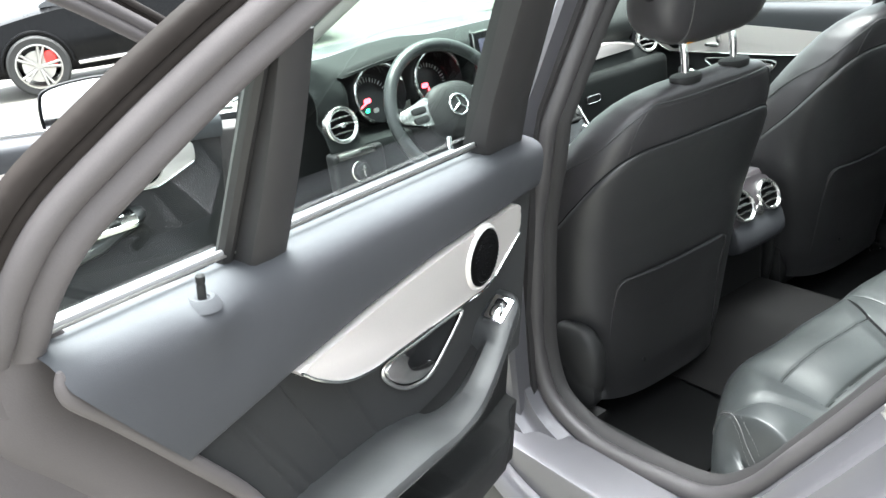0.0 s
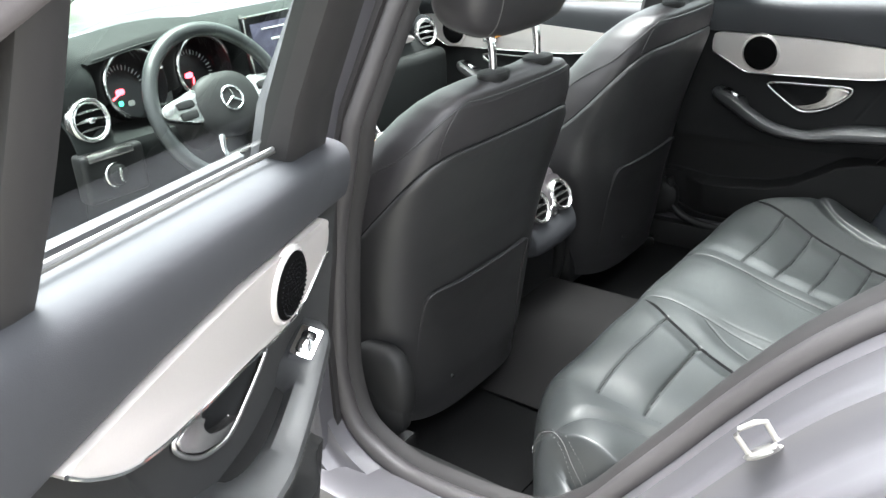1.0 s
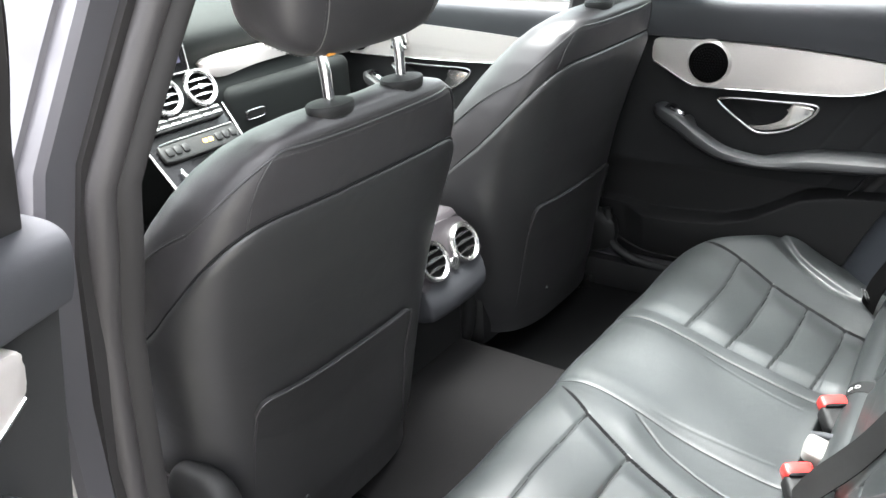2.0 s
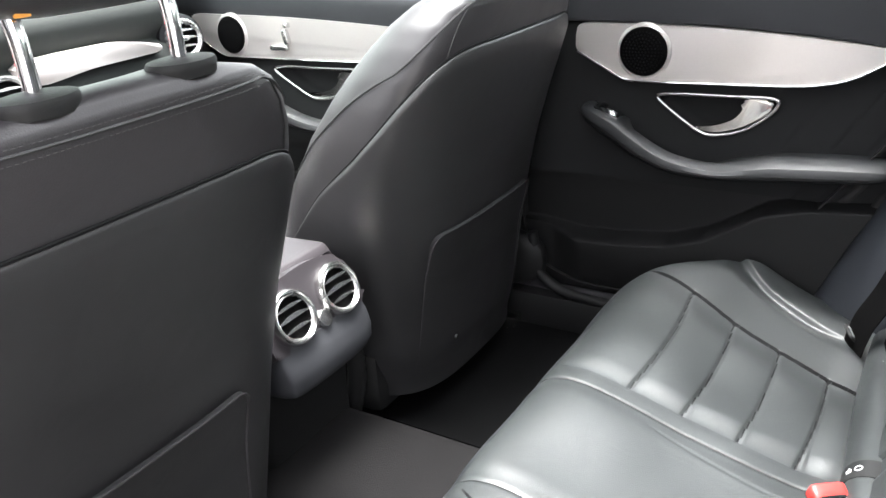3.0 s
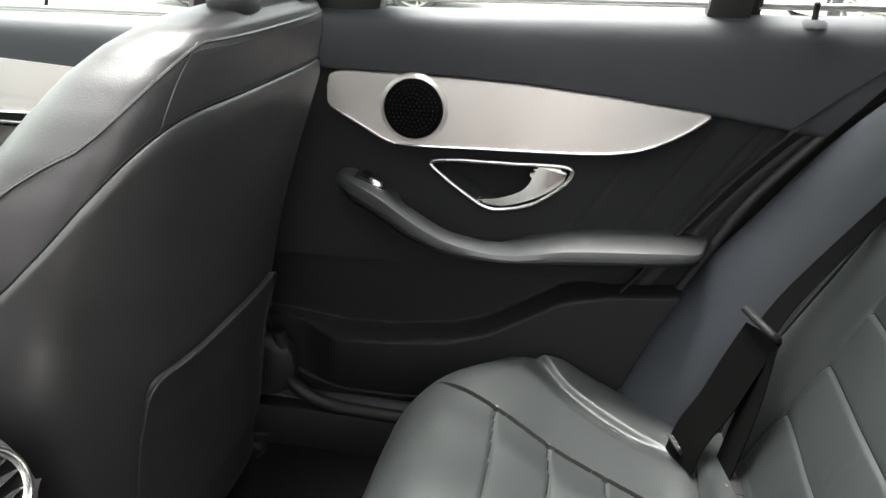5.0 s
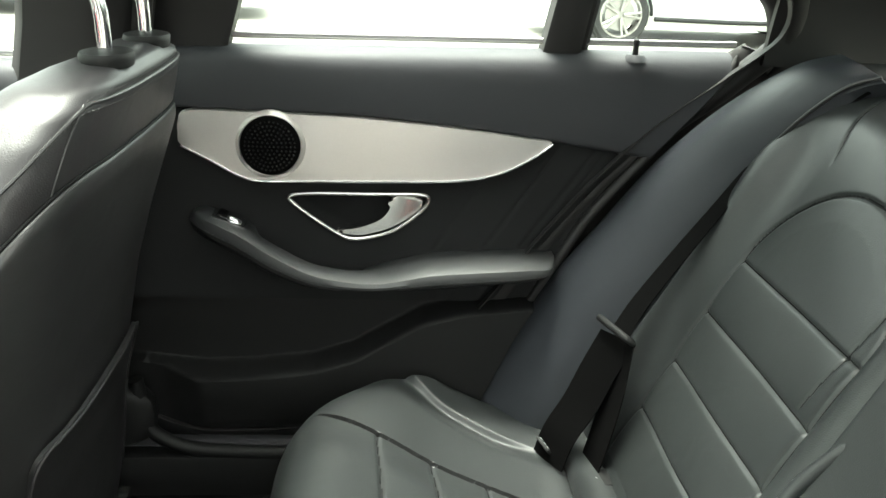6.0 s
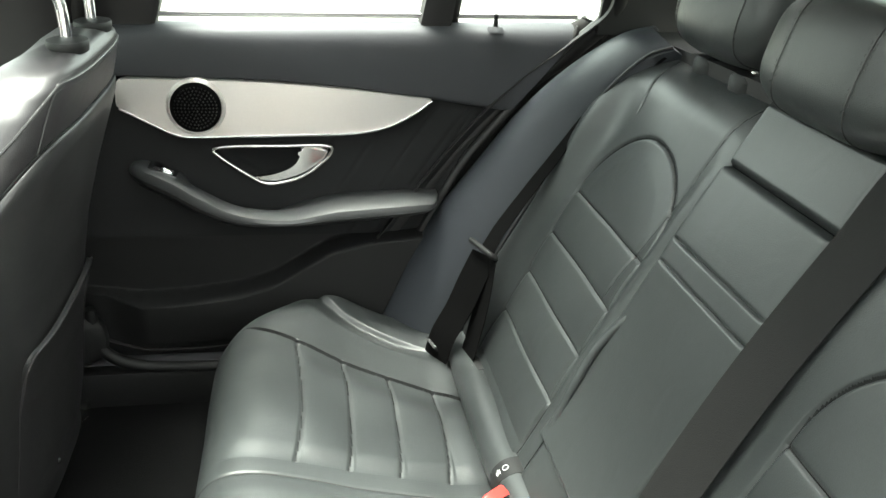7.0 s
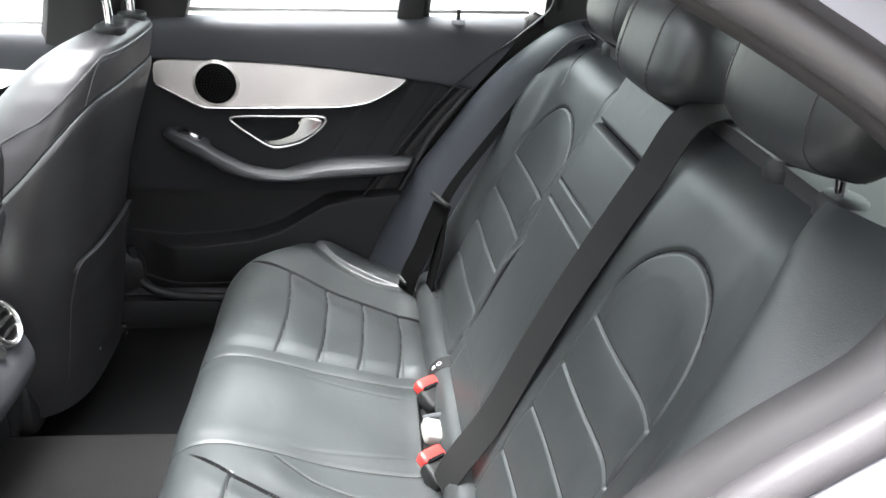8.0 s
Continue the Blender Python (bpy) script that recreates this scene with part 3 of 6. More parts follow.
        lows.append([(0.69, ring[0][1], fold + 0.001), (ring[6][0] + 0.005, ring[0][1], fold + 0.001)] + [(q[0] + 0.003, q[1], q[2]) for q in ring[7:]])
    arm = part("armrest", loft(pads), ARMREST, door, "dark grey padded armrest", xf)
    part("underside", loft(lows), PLASTIC, arm, "black underside", xf)
    seam = [Vector((xi - 0.0006, float(far(np.array(y))) + arm_y if front else y + arm_y, b + (t - b) * 0.44)) for (y, t, b), (_, xi, _) in list(zip(path, inner))[8:-6]]
    part("stitching", stitches(seam), THREAD, arm, "grey stitched seam", xf)
    # window switch on the armrest's front
    way = Vector((-0.22, -0.36, 0.90)).normalized()
    long = Vector((0, -0.85, -0.45))
    long = (long - way * long.dot(way)).normalized()
    wide = long.cross(way)
    m = Matrix((wide, long, way)).transposed().to_4x4()
    m.translation = Vector((0.645, -0.178 + arm_y, 0.7365))
    base = bmesh.new()
    for rng, hh in (((0.0165, 0.027), 0.0035),):
        pts = [m @ Vector((a * rng[0] * 0.9, b * rng[1] * 0.9, hh)) for a, b in ((-1, -0.9), (-0.9, -1), (0.9, -1), (1, -0.9), (1, 0.9), (0.9, 1), (-0.9, 1), (-1, 0.9))]
        low = [m @ Vector((a * rng[0], b * rng[1], -0.012)) for a, b in ((-1, -0.9), (-0.9, -1), (0.9, -1), (1, -0.9), (1, 0.9), (0.9, 1), (-0.9, 1), (-1, 0.9))]
        loft([low, pts], bm=base)
    sw = part("window_switch", base, CHROME, arm, "chrome-framed window switch", xf)
    part("switch_rocker", blob(m @ Vector((0, 0.007, 0.003)), (0.021, 0.025, 0.010), 3.5, m.to_3x3(), 16, 8), CHROME, sw, "chrome rocker", xf)
    part("switch_well", blob(m @ Vector((0, -0.010, 0.0025)), (0.021, 0.018, 0.006), 4, m.to_3x3(), 12, 6), GLOSS, sw, "black switch well", xf)
    # silver trim and loudspeaker
    lower = [(-0.640, 0.8600), (-0.615, 0.8400), (-0.575, 0.8170), (-0.535, 0.8050), (-0.48, 0.7990), (-0.35, 0.7955), (-0.235, 0.7930), (-0.200, 0.7975), (-0.16, 0.8180), (-0.115, 0.8420)]
    upper = [(-0.112, 0.8600), (-0.114, 0.8820), (-0.128, 0.8910), (-0.20, 0.8915), (-0.355, 0.8880), (-0.50, 0.8770), (-0.60, 0.8660)]
    outline = [(float(far(np.array(y))) + dy, z) for y, z in lower + upper]
    fine = [(p.x, p.y) for p in smooth([(y, z, 0) for y, z in outline], 4, closed=True)]
    trim = part("silver_trim", prism(fine, "x", 0.647, 0.668, 0.003), SILVER, door, "brushed silver trim panel", xf)
    edge = smooth([(0.6465, y, z) for y, z in outline[: len(lower)]], 6)
    part("bright_edge", tube(edge, 0.0022, 8, flat=1.0, up=(1, 0, 0)), CHROME, trim, "polished lower edge", xf)
    c = put2([(0.6475, -0.239, 0.846)])[0]
    m = facing(c, (-1, 0, 0))
    part("speaker_rim", lathe([(0.0500, -0.004), (0.0490, 0.0005), (0.0462, 0.0030), (0.0435, 0.0050), (0.0425, 0.003)], m, 48), SILVER, trim, "raised silver rim", xf)
    grille = lathe([(0.0425, -0.002), (0.0420, 0.0055), (0.034, 0.0085), (0.018, 0.0100), (0.001, 0.0104)], m, 48)
    spk = part("speaker_grille", grille, BELT, trim, "black perforated speaker grille", xf)
    holes = bmesh.new()
    for i in range(7):
        for j in range(6 * i or 1):
            a, rr = math.tau * j / (6 * i or 1), i * 0.0058
            q = m @ Vector((rr * math.cos(a), rr * math.sin(a), 0.0106 - 0.0025 * (rr / 0.04) ** 2))
            tube([q - Vector((-0.0004, 0, 0)), q + Vector((-0.0004, 0, 0))], 0.0016, 6, bm=holes)
    part("speaker_hole", holes, GLOSS, spk, "small round holes", xf)["kind"] = "stuff"
    # handle: bezel, bowl, lever
    bezel = part("handle_bezel", tube([Vector((0.6655, p.x + dy, p.y)) for p in handle], 0.0036, 10, closed=True, up=(1, 0, 0)), SATIN, door, "satin chrome handle bezel", xf)
    hx, hk = (0.0, 1.0) if not front else (-0.08, 1.25)
    lever = [(-0.412, 0.7690), (-0.448, 0.7690), (-0.459, 0.7620), (-0.446, 0.7440), (-0.412, 0.7215), (-0.372, 0.7085), (-0.345, 0.7090), (-0.330, 0.7140), (-0.362, 0.7190), (-0.392, 0.7310), (-0.405, 0.7440), (-0.410, 0.7560)]
    lever = [(p.x, p.y) for p in smooth([((y + 0.262) * hk - 0.262 + hx + dy, z, 0) for y, z in lever], 4, closed=True)]
    part("handle_lever", prism(lever, "x", 0.664, 0.676, 0.004, 3), SATIN, bezel, "satin silver pull lever", xf)
    return door


def door_shell(door, xf, front):
    """Sheet metal, window frame, glass and seals of one door, given for the right-hand side, closed."""
    if front:
        outline = [(1.06, 0.33), (0.075, 0.33), (0.06, 0.36), (0.045, 0.60), (0.05, 0.90), (0.05, 0.905), (0.30, 0.90), (0.70, 0.895), (1.04, 0.89), (1.07, 0.80), (1.08, 0.50)]
        frame_line = smooth([(0.706, 0.075, 0.95), (0.655, 0.045, 1.08), (0.600, -0.005, 1.22), (0.575, -0.01, 1.29), (0.572, 0.08, 1.322), (0.578, 0.30, 1.318), (0.600, 0.52, 1.262), (0.64, 0.76, 1.13), (0.69, 1.00, 0.965)], 6)
        middle, glazed = Vector((0.65, 0.45, 1.1)), len(frame_line)
    else:
        outline = [(-0.015, 0.33), (-0.49, 0.315), (-0.60, 0.36), (-0.67, 0.44), (-0.775, 0.635), (-0.895, 0.82), (-0.965, 0.900), (-0.975, 0.930), (-0.95, 0.952), (-0.92, 0.952), (-0.90, 0.950), (-0.65, 0.938), (-0.30, 0.930), (-0.03, 0.925), (-0.005, 0.80), (-0.005, 0.50)]
        is_open = xf.determinant() < 0
        head = [(0.700, -0.097, 0.965), (0.690, -0.115, 1.00), (0.642, -0.165, 1.12), (0.608, -0.215, 1.20), (0.580, -0.285, 1.268), (0.574, -0.36, 1.284), (0.578, -0.48, 1.270), (0.594, -0.60, 1.232)]
        tail = ([(0.616, -0.695, 1.177), (0.633, -0.750, 1.138), (0.648, -0.803, 1.098), (0.664, -0.843, 1.062), (0.679, -0.861, 1.026), (0.690, -0.866, 0.998), (0.696, -0.868, 0.985)] if is_open else
                [(0.616, -0.70, 1.180), (0.628, -0.738, 1.152), (0.641, -0.799, 1.119), (0.653, -0.861, 1.090), (0.668, -0.917, 1.055), (0.686, -0.938, 1.012), (0.696, -0.935, 0.990)])
        frame_line = smooth(head + tail, 5)
        glazed = len(frame_line)
        frame_line = frame_line[:-1] + smooth([tuple(frame_line[-1]), (0.699, -0.868, 0.945), (0.701, -0.832, 0.895), (0.702, -0.770, 0.812), (0.703, -0.700, 0.720), (0.704, -0.648, 0.625), (0.705, -0.600, 0.525), (0.706, -0.550, 0.410)], 5)
        middle = Vector((0.65, -0.5, 1.08))
    # a closed door's shade is put into darker metal, frame and rear edge
    is_closed = xf.determinant() > 0
    part("door_frame", prism(outline, "x", 0.712, 0.790, 0.012, 3), PLASTIC if is_closed else FLANGE, door, "door metal, coloured dark for shade" if is_closed else "taupe painted door metal", xf)
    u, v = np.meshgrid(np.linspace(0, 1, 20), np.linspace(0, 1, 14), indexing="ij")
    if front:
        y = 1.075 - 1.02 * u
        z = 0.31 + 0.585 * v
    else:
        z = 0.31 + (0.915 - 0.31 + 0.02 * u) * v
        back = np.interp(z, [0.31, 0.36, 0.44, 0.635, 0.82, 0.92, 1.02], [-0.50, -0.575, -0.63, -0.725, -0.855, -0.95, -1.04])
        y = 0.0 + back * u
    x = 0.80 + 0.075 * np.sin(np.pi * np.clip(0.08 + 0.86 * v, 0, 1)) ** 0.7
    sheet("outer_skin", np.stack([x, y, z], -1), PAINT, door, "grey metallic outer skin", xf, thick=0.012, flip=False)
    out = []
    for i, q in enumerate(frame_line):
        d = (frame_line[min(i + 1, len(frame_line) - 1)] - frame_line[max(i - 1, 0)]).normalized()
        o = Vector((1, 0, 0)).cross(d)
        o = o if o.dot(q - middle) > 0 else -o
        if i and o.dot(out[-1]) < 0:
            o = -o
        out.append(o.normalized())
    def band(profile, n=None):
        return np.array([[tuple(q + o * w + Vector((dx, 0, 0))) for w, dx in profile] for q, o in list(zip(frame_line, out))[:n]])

    sheet("window_frame", band([(0.011, 0.012), (0.012, -0.001), (0.016, -0.008), (0.022, -0.011), (0.029, -0.0095), (0.035, -0.004), (0.0375, 0.0), (0.040, -0.003), (0.046, -0.0065), (0.053, -0.006), (0.059, -0.002), (0.062, 0.003), (0.063, 0.008)], glazed), PILLAR if is_closed else FLANGE, door, "window frame with a long groove, coloured dark for shade" if is_closed else "taupe grey window frame with a long groove", xf, thick=0.003)
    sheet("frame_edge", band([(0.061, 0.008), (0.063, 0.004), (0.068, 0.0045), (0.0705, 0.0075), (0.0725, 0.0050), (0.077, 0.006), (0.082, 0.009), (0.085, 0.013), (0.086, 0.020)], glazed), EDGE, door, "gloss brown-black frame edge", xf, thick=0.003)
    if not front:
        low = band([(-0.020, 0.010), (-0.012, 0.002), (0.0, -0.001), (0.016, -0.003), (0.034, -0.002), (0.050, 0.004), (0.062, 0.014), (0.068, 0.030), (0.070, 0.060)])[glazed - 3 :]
        sheet("door_flange", low, RUBBER if is_closed else FLANGE, door, "rear edge of the door, coloured dark for shade" if is_closed else "taupe rear edge of the door", xf, thick=0.003)
    # glass
    gl = [q + o * 0.014 + Vector((0.012, 0, 0)) for q, o in list(zip(frame_line, out))[:glazed]]
    if not front or xf.determinant() > 0:  # the driver's window is wound down
        edge = sorted((q.y, q.z) for q in gl)
        ey, ez = [e[0] for e in edge], [e[1] for e in edge]
        rise = sorted((q.z, q.x) for q in gl)
        u, v = np.meshgrid(np.linspace(ey[0], ey[-1], 60), np.linspace(0, 1, 12), indexing="ij")
        foot = min(ez) - 0.01
        z = foot + (np.maximum(np.interp(u, ey, ez), foot + 0.004) - foot) * v
        curve = np.polyfit([e[0] for e in rise], [e[1] for e in rise], 2)
        pane = sheet("window_glass", np.stack([np.polyval(curve, z), u, z], -1), WINDOW, door, "clear glass", xf)
        pane.visible_shadow = False
    y0, y1 = (0.08, 1.0) if front else (-0.13, -0.872 if xf.determinant() < 0 else -0.905)
    b0, b1 = (0.946, 0.94) if front else (0.982, 0.996)
    n = 12
    strip = [Vector((0.6945, y0 + (y1 - y0) * k / n, b0 + (b1 - b0) * k / n)) for k in range(n + 1)]
    part("belt_strip", tube([q + Vector((0.002, 0, 0.0085)) for q in strip], 0.0026, 8, flat=1.2), ANODISED, door, "bright belt strip", xf)
    part("belt_lip", tube([q + Vector((0.0005, 0, 0.0045)) for q in strip], 0.0016, 8, flat=1.2), STEEL, door, "second bright strip", xf)


def rear_door(label, xf):
    door = thing("rear_door", label, "car door", xf @ Vector((0.75, -0.02, 0.33)), group="rear doors")
    door_panel(door, xf, False)
    door_shell(door, xf, False)
    # post between the two panes, lock pin
    rings = []
    for t in np.linspace(0, 1, 8):
        z = 0.975 + 0.235 * t
        x, y = 0.678 - 0.36 * (z - 0.985) + 0.016 * t * t, -0.645 - 0.022 * t
        w = 0.021 + 0.006 * (1 - t)
        rings.append([(x, y - w, z), (x - 0.004, y - w + 0.005, z), (x - 0.005, y, z), (x - 0.004, y + w - 0.005, z), (x, y + w, z), (x + 0.040, y + w, z), (x + 0.040, y - w, z)])
    post = part("window_post", loft(rings), PILLAR, door, "dark grey window post", xf)
    part("post_gasket", tube([(0.705 - 0.36 * 0.21 * t, -0.680 - 0.015 * t, 0.985 + 0.21 * t) for t in np.linspace(0, 1, 8)], 0.009, 8), RUBBER, post, "black rubber gasket", xf)
    rings = []
    for x, y, z, w in ((0.690, -0.115, 0.968, 0.062), (0.668, -0.144, 1.05, 0.060), (0.636, -0.178, 1.13, 0.057), (0.606, -0.212, 1.20, 0.052), (0.582, -0.247, 1.262, 0.044)):
        rings.append([(x - 0.006, y - w, z), (x - 0.012, y - w + 0.008, z), (x - 0.012, y + w - 0.008, z), (x - 0.006, y + w, z), (x + 0.03, y + w, z), (x + 0.03, y - w, z)])
    part("front_post", loft(rings), PILLAR, door, "dark grey front window post", xf)
    pin = part("lock_pin", lathe([(0.0040, -0.01), (0.0040, 0.006), (0.0036, 0.009), (0.0043, 0.010), (0.0043, 0.016), (0.0024, 0.018)], Matrix.Translation((0.664, -0.748, 0.992)), 16), PLASTIC, door, "black lock pin", xf)
    part("pin_collar", lathe([(0.0180, -0.011), (0.0150, -0.005), (0.0110, -0.0015), (0.0070, -0.002), (0.0050, -0.005)], Matrix.Translation((0.664, -0.748, 0.990)), 24), VINYL, pin, "round grey collar", xf)
    # bead along the rear edge of the panel
    tail = xf.determinant() < 0
    bead = smooth([(0.664, y + 0.001, z) for y, z in ((-0.515, 0.335), (-0.560, 0.44), (-0.606, 0.55), (-0.655, 0.645), (-0.706, 0.74), (-0.782, 0.837), (-0.850, 0.92)) + (((-0.886, 0.962), (-0.891, 0.985)) if tail else ((-0.890, 0.970), (-0.897, 0.992)))], 6)
    # the closed door's bead is coloured darker to stand for its shade
    part("panel_bead", tube(bead, [0.0085 * min(1.0, 0.25 + 0.12 * min(k, len(bead) - 1 - k)) for k in range(len(bead))], 10, up=(1, 0, 0)), FLANGE if tail else RUBBER, door, "grey rolled edge bead" if tail else "rolled edge bead, coloured dark for shade", xf)
    if tail:
        gusset = [(-0.835, 0.945), (-0.850, 0.985), (-0.885, 1.035), (-0.925, 1.020), (-0.930, 0.960), (-0.890, 0.915)]
        part("corner_gusset", prism(gusset, "x", 0.700, 0.716, 0.003), FLANGE, door, "taupe corner of the frame", xf)
    # latch on the rear edge
    m = Matrix.Translation((0.74, -0.765, 0.725)) @ Euler((radians(-38), 0, 0)).to_matrix().to_4x4()
    part("latch", blob(m.translation, (0.05, 0.05, 0.10), 5, m.to_3x3()), STEEL, door, "bare steel door latch", xf)
    return door


def front_door(label, xf):
    door = thing("front_door", label, "car door", xf @ Vector((0.75, 1.05, 0.33)), group="front doors")
    door_panel(door, xf, True)
    door_shell(door, xf, True)
    # seat adjuster: small seat-shaped keys on the trim
    keys = bmesh.new()
    blob((0.642, 0.600, 0.822), (0.014, 0.055, 0.013), 4, bm=keys)
    blob((0.642, 0.577, 0.846), (0.014, 0.015, 0.036), 4, Euler((radians(-12), 0, 0)).to_matrix(), bm=keys)
    blob((0.642, 0.572, 0.872), (0.014, 0.013, 0.012), 4, bm=keys)
    part("seat_adjuster", keys, SATIN, door, "satin silver seat adjuster keys", xf)
    if xf.determinant() < 0:
        pack = part("switch_pack", blob((0.628, 0.640, 0.722), (0.050, 0.150, 0.016), 6, Euler((radians(10), radians(-14), radians(3))).to_matrix(), 32, 8), SATIN, door, "satin silver pack of four window switches", xf)
        for k in range(4):
            part("switch_key", blob((0.617 + 0.021 * (k % 2), 0.615 + 0.042 * (k // 2), 0.724 + 0.008 * (k // 2) + 0.004 * (k % 2)), (0.017, 0.030, 0.016), 4, Euler((radians(10), radians(-14), 0)).to_matrix(), 14, 6), PLASTIC, pack, "black window key", xf)
    # outside mirror, with its pose in the car when the door is open
    if xf.determinant() < 0:
        swing, hold = facing((-1.135, 1.205, 0.982), (-0.28, -0.95, 0.12)), [(-0.86, 1.22, 0.93), (-0.94, 1.24, 0.945), (-1.02, 1.25, 0.96)]
    else:
        swing, hold = facing((0.97, 0.66, 0.955), (-0.35, -0.93, 0.05)), [(0.72, 0.80, 0.93), (0.80, 0.78, 0.935), (0.88, 0.74, 0.94)]
    shape = smooth([(-0.112, -0.045, 0), (-0.108, 0.030, 0), (-0.085, 0.062, 0), (0.0, 0.074, 0), (0.085, 0.070, 0), (0.112, 0.045, 0), (0.105, -0.040, 0), (0.070, -0.068, 0), (0.0, -0.075, 0), (-0.080, -0.068, 0)], 5, closed=True)
    rings = [[Vector((p.x * k, p.y * k, h)) for p in shape] for k, h in ((0.93, -0.004), (0.97, 0.004), (1.0, 0.0), (1.02, -0.02), (0.98, -0.06), (0.82, -0.10), (0.5, -0.125), (0.15, -0.13))]
    mirror = part("mirror_housing", loft(rings), BLACKPAINT, door, "black mirror housing", swing)
    part("mirror_glass", loft([[Vector((p.x * k, p.y * k, h)) for p in shape] for k, h in ((0.92, -0.003), (0.915, 0.0005), (0.5, 0.0025), (0.05, 0.003))]), MIRROR, mirror, "mirror glass", swing)
    part("mirror_foot", tube(smooth(hold, 4), 0.03, 10, flat=0.6), GLOSS, mirror, "gloss black mirror foot")
    return door


# the open doors turn about hinges that lean a little
HINGE_AXIS = Vector((0.017, 0.145, -0.989))
OPEN_REAR = Matrix.Translation((-0.598, -0.6136, -0.0787)) @ Matrix.Rotation(radians(67.1), 4, HINGE_AXIS) @ MIRRORED
FRONT_HINGE = Vector((-0.809, 1.081, 0.6))
FRONT_AXIS = Vector((0.017, 0.125, -0.989))
OPEN_FRONT = Matrix.Translation(FRONT_HINGE + Vector((0, 0, 0.011))) @ Matrix.Rotation(radians(90), 4, FRONT_AXIS) @ Matrix.Translation(-FRONT_HINGE) @ MIRRORED
rear_door("closed rear door with silver trim and padded armrest", Matrix())
rear_door("wide open rear door with silver trim and lock pin", OPEN_REAR)
front_door("closed front door with silver trim beside the dashboard", Matrix())
front_door("open front door with outside mirror", OPEN_FRONT)


# ---- rear bench ----
def rear_bench():
    bench = thing("rear_bench", "black leather rear bench with quilted seats and folding armrest", "car seat", (0, -0.5, 0.27))
    line = smooth([(-0.715, 0.385, 0), (-0.690, 0.418, 0), (-0.655, 0.430, 0), (-0.615, 0.433, 0), (-0.55, 0.446, 0), (-0.48, 0.464, 0), (-0.41, 0.488, 0), (-0.345, 0.504, 0), (-0.300, 0.500, 0), (-0.272, 0.476, 0), (-0.258, 0.430, 0), (-0.255, 0.370, 0), (-0.270, 0.29, 0)], 34)
    ly, lz = np.array([p.x for p in line]), np.array([p.y for p in line])
    ny, nz = -np.gradient(lz), np.gradient(ly)
    nl = np.hypot(ny, nz)
    ny, nz = ny / nl, nz / nl
    if nz[90] < 0:
        ny, nz = -ny, -nz
    topside = np.clip(nz, 0, 1)

    def cushion(name, x0, x1, n, label):
        x = np.linspace(x0, x1, n)[:, None] + 0 * ly[None]
        a, y, top = np.abs(x), ly[None] + 0 * x, topside[None] + 0 * x
        left = x1 < -0.1
        if left:
            inner = np.interp(-y, [0.28, 0.374, 0.445, 0.522, 0.65], [0.124, 0.186, 0.214, 0.235, 0.25])
            pad_edge = np.interp(-y, [0.26, 0.37, 0.45, 0.50, 0.65], [0.480, 0.484, 0.471, 0.458, 0.42])
            crease = np.interp(-y, [0.30, 0.321, 0.361, 0.411, 0.46, 0.55], [0.600, 0.586, 0.560, 0.537, 0.516, 0.485])
            seams, bow = (-0.362, -0.445, -0.522, -0.600), 0.25
        else:
            inner = 0.152 + 0 * y
            pad_edge = 0.462 + 0.36 * (np.minimum(y, -0.30) + 0.40)
            crease = 0.610 + 0.42 * (np.minimum(y, -0.33) + 0.36)
            seams, bow = (-0.405, -0.478, -0.550, -0.622), 0.4
        pad = step(a, inner - 0.004, inner + 0.004) * (1 - step(a, pad_edge - 0.004, pad_edge + 0.004))
        puff = step(a, inner, inner + 0.042) * (1 - step(a, pad_edge - 0.075, pad_edge))
        inlay = (a > inner) * (a < pad_edge) * step(-y, 0.285, 0.335) * top
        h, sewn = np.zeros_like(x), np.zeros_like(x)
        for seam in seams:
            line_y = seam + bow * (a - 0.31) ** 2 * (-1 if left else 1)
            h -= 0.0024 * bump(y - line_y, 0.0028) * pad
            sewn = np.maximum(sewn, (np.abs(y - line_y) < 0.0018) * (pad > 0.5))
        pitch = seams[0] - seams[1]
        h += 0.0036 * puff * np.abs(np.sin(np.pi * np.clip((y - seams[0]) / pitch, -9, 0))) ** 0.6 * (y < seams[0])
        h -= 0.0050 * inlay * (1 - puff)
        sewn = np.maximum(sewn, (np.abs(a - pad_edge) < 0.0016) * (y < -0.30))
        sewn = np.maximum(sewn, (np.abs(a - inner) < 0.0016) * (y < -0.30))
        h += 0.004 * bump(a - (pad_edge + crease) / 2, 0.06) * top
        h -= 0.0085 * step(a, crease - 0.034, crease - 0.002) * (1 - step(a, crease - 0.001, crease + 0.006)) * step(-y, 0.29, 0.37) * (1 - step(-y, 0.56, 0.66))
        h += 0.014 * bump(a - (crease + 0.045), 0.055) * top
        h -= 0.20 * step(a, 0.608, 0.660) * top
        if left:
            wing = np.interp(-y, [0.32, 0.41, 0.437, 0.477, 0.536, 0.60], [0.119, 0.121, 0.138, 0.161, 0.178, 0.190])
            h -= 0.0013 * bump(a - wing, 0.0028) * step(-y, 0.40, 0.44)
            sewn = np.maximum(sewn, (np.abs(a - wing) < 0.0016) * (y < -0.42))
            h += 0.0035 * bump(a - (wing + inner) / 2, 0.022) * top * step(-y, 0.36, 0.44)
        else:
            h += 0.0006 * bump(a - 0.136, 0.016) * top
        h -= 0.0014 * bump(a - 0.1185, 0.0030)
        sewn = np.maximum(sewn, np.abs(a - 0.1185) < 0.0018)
        middle = 1 - step(a, 0.080, 0.119)
        h += 0.0035 * middle * top
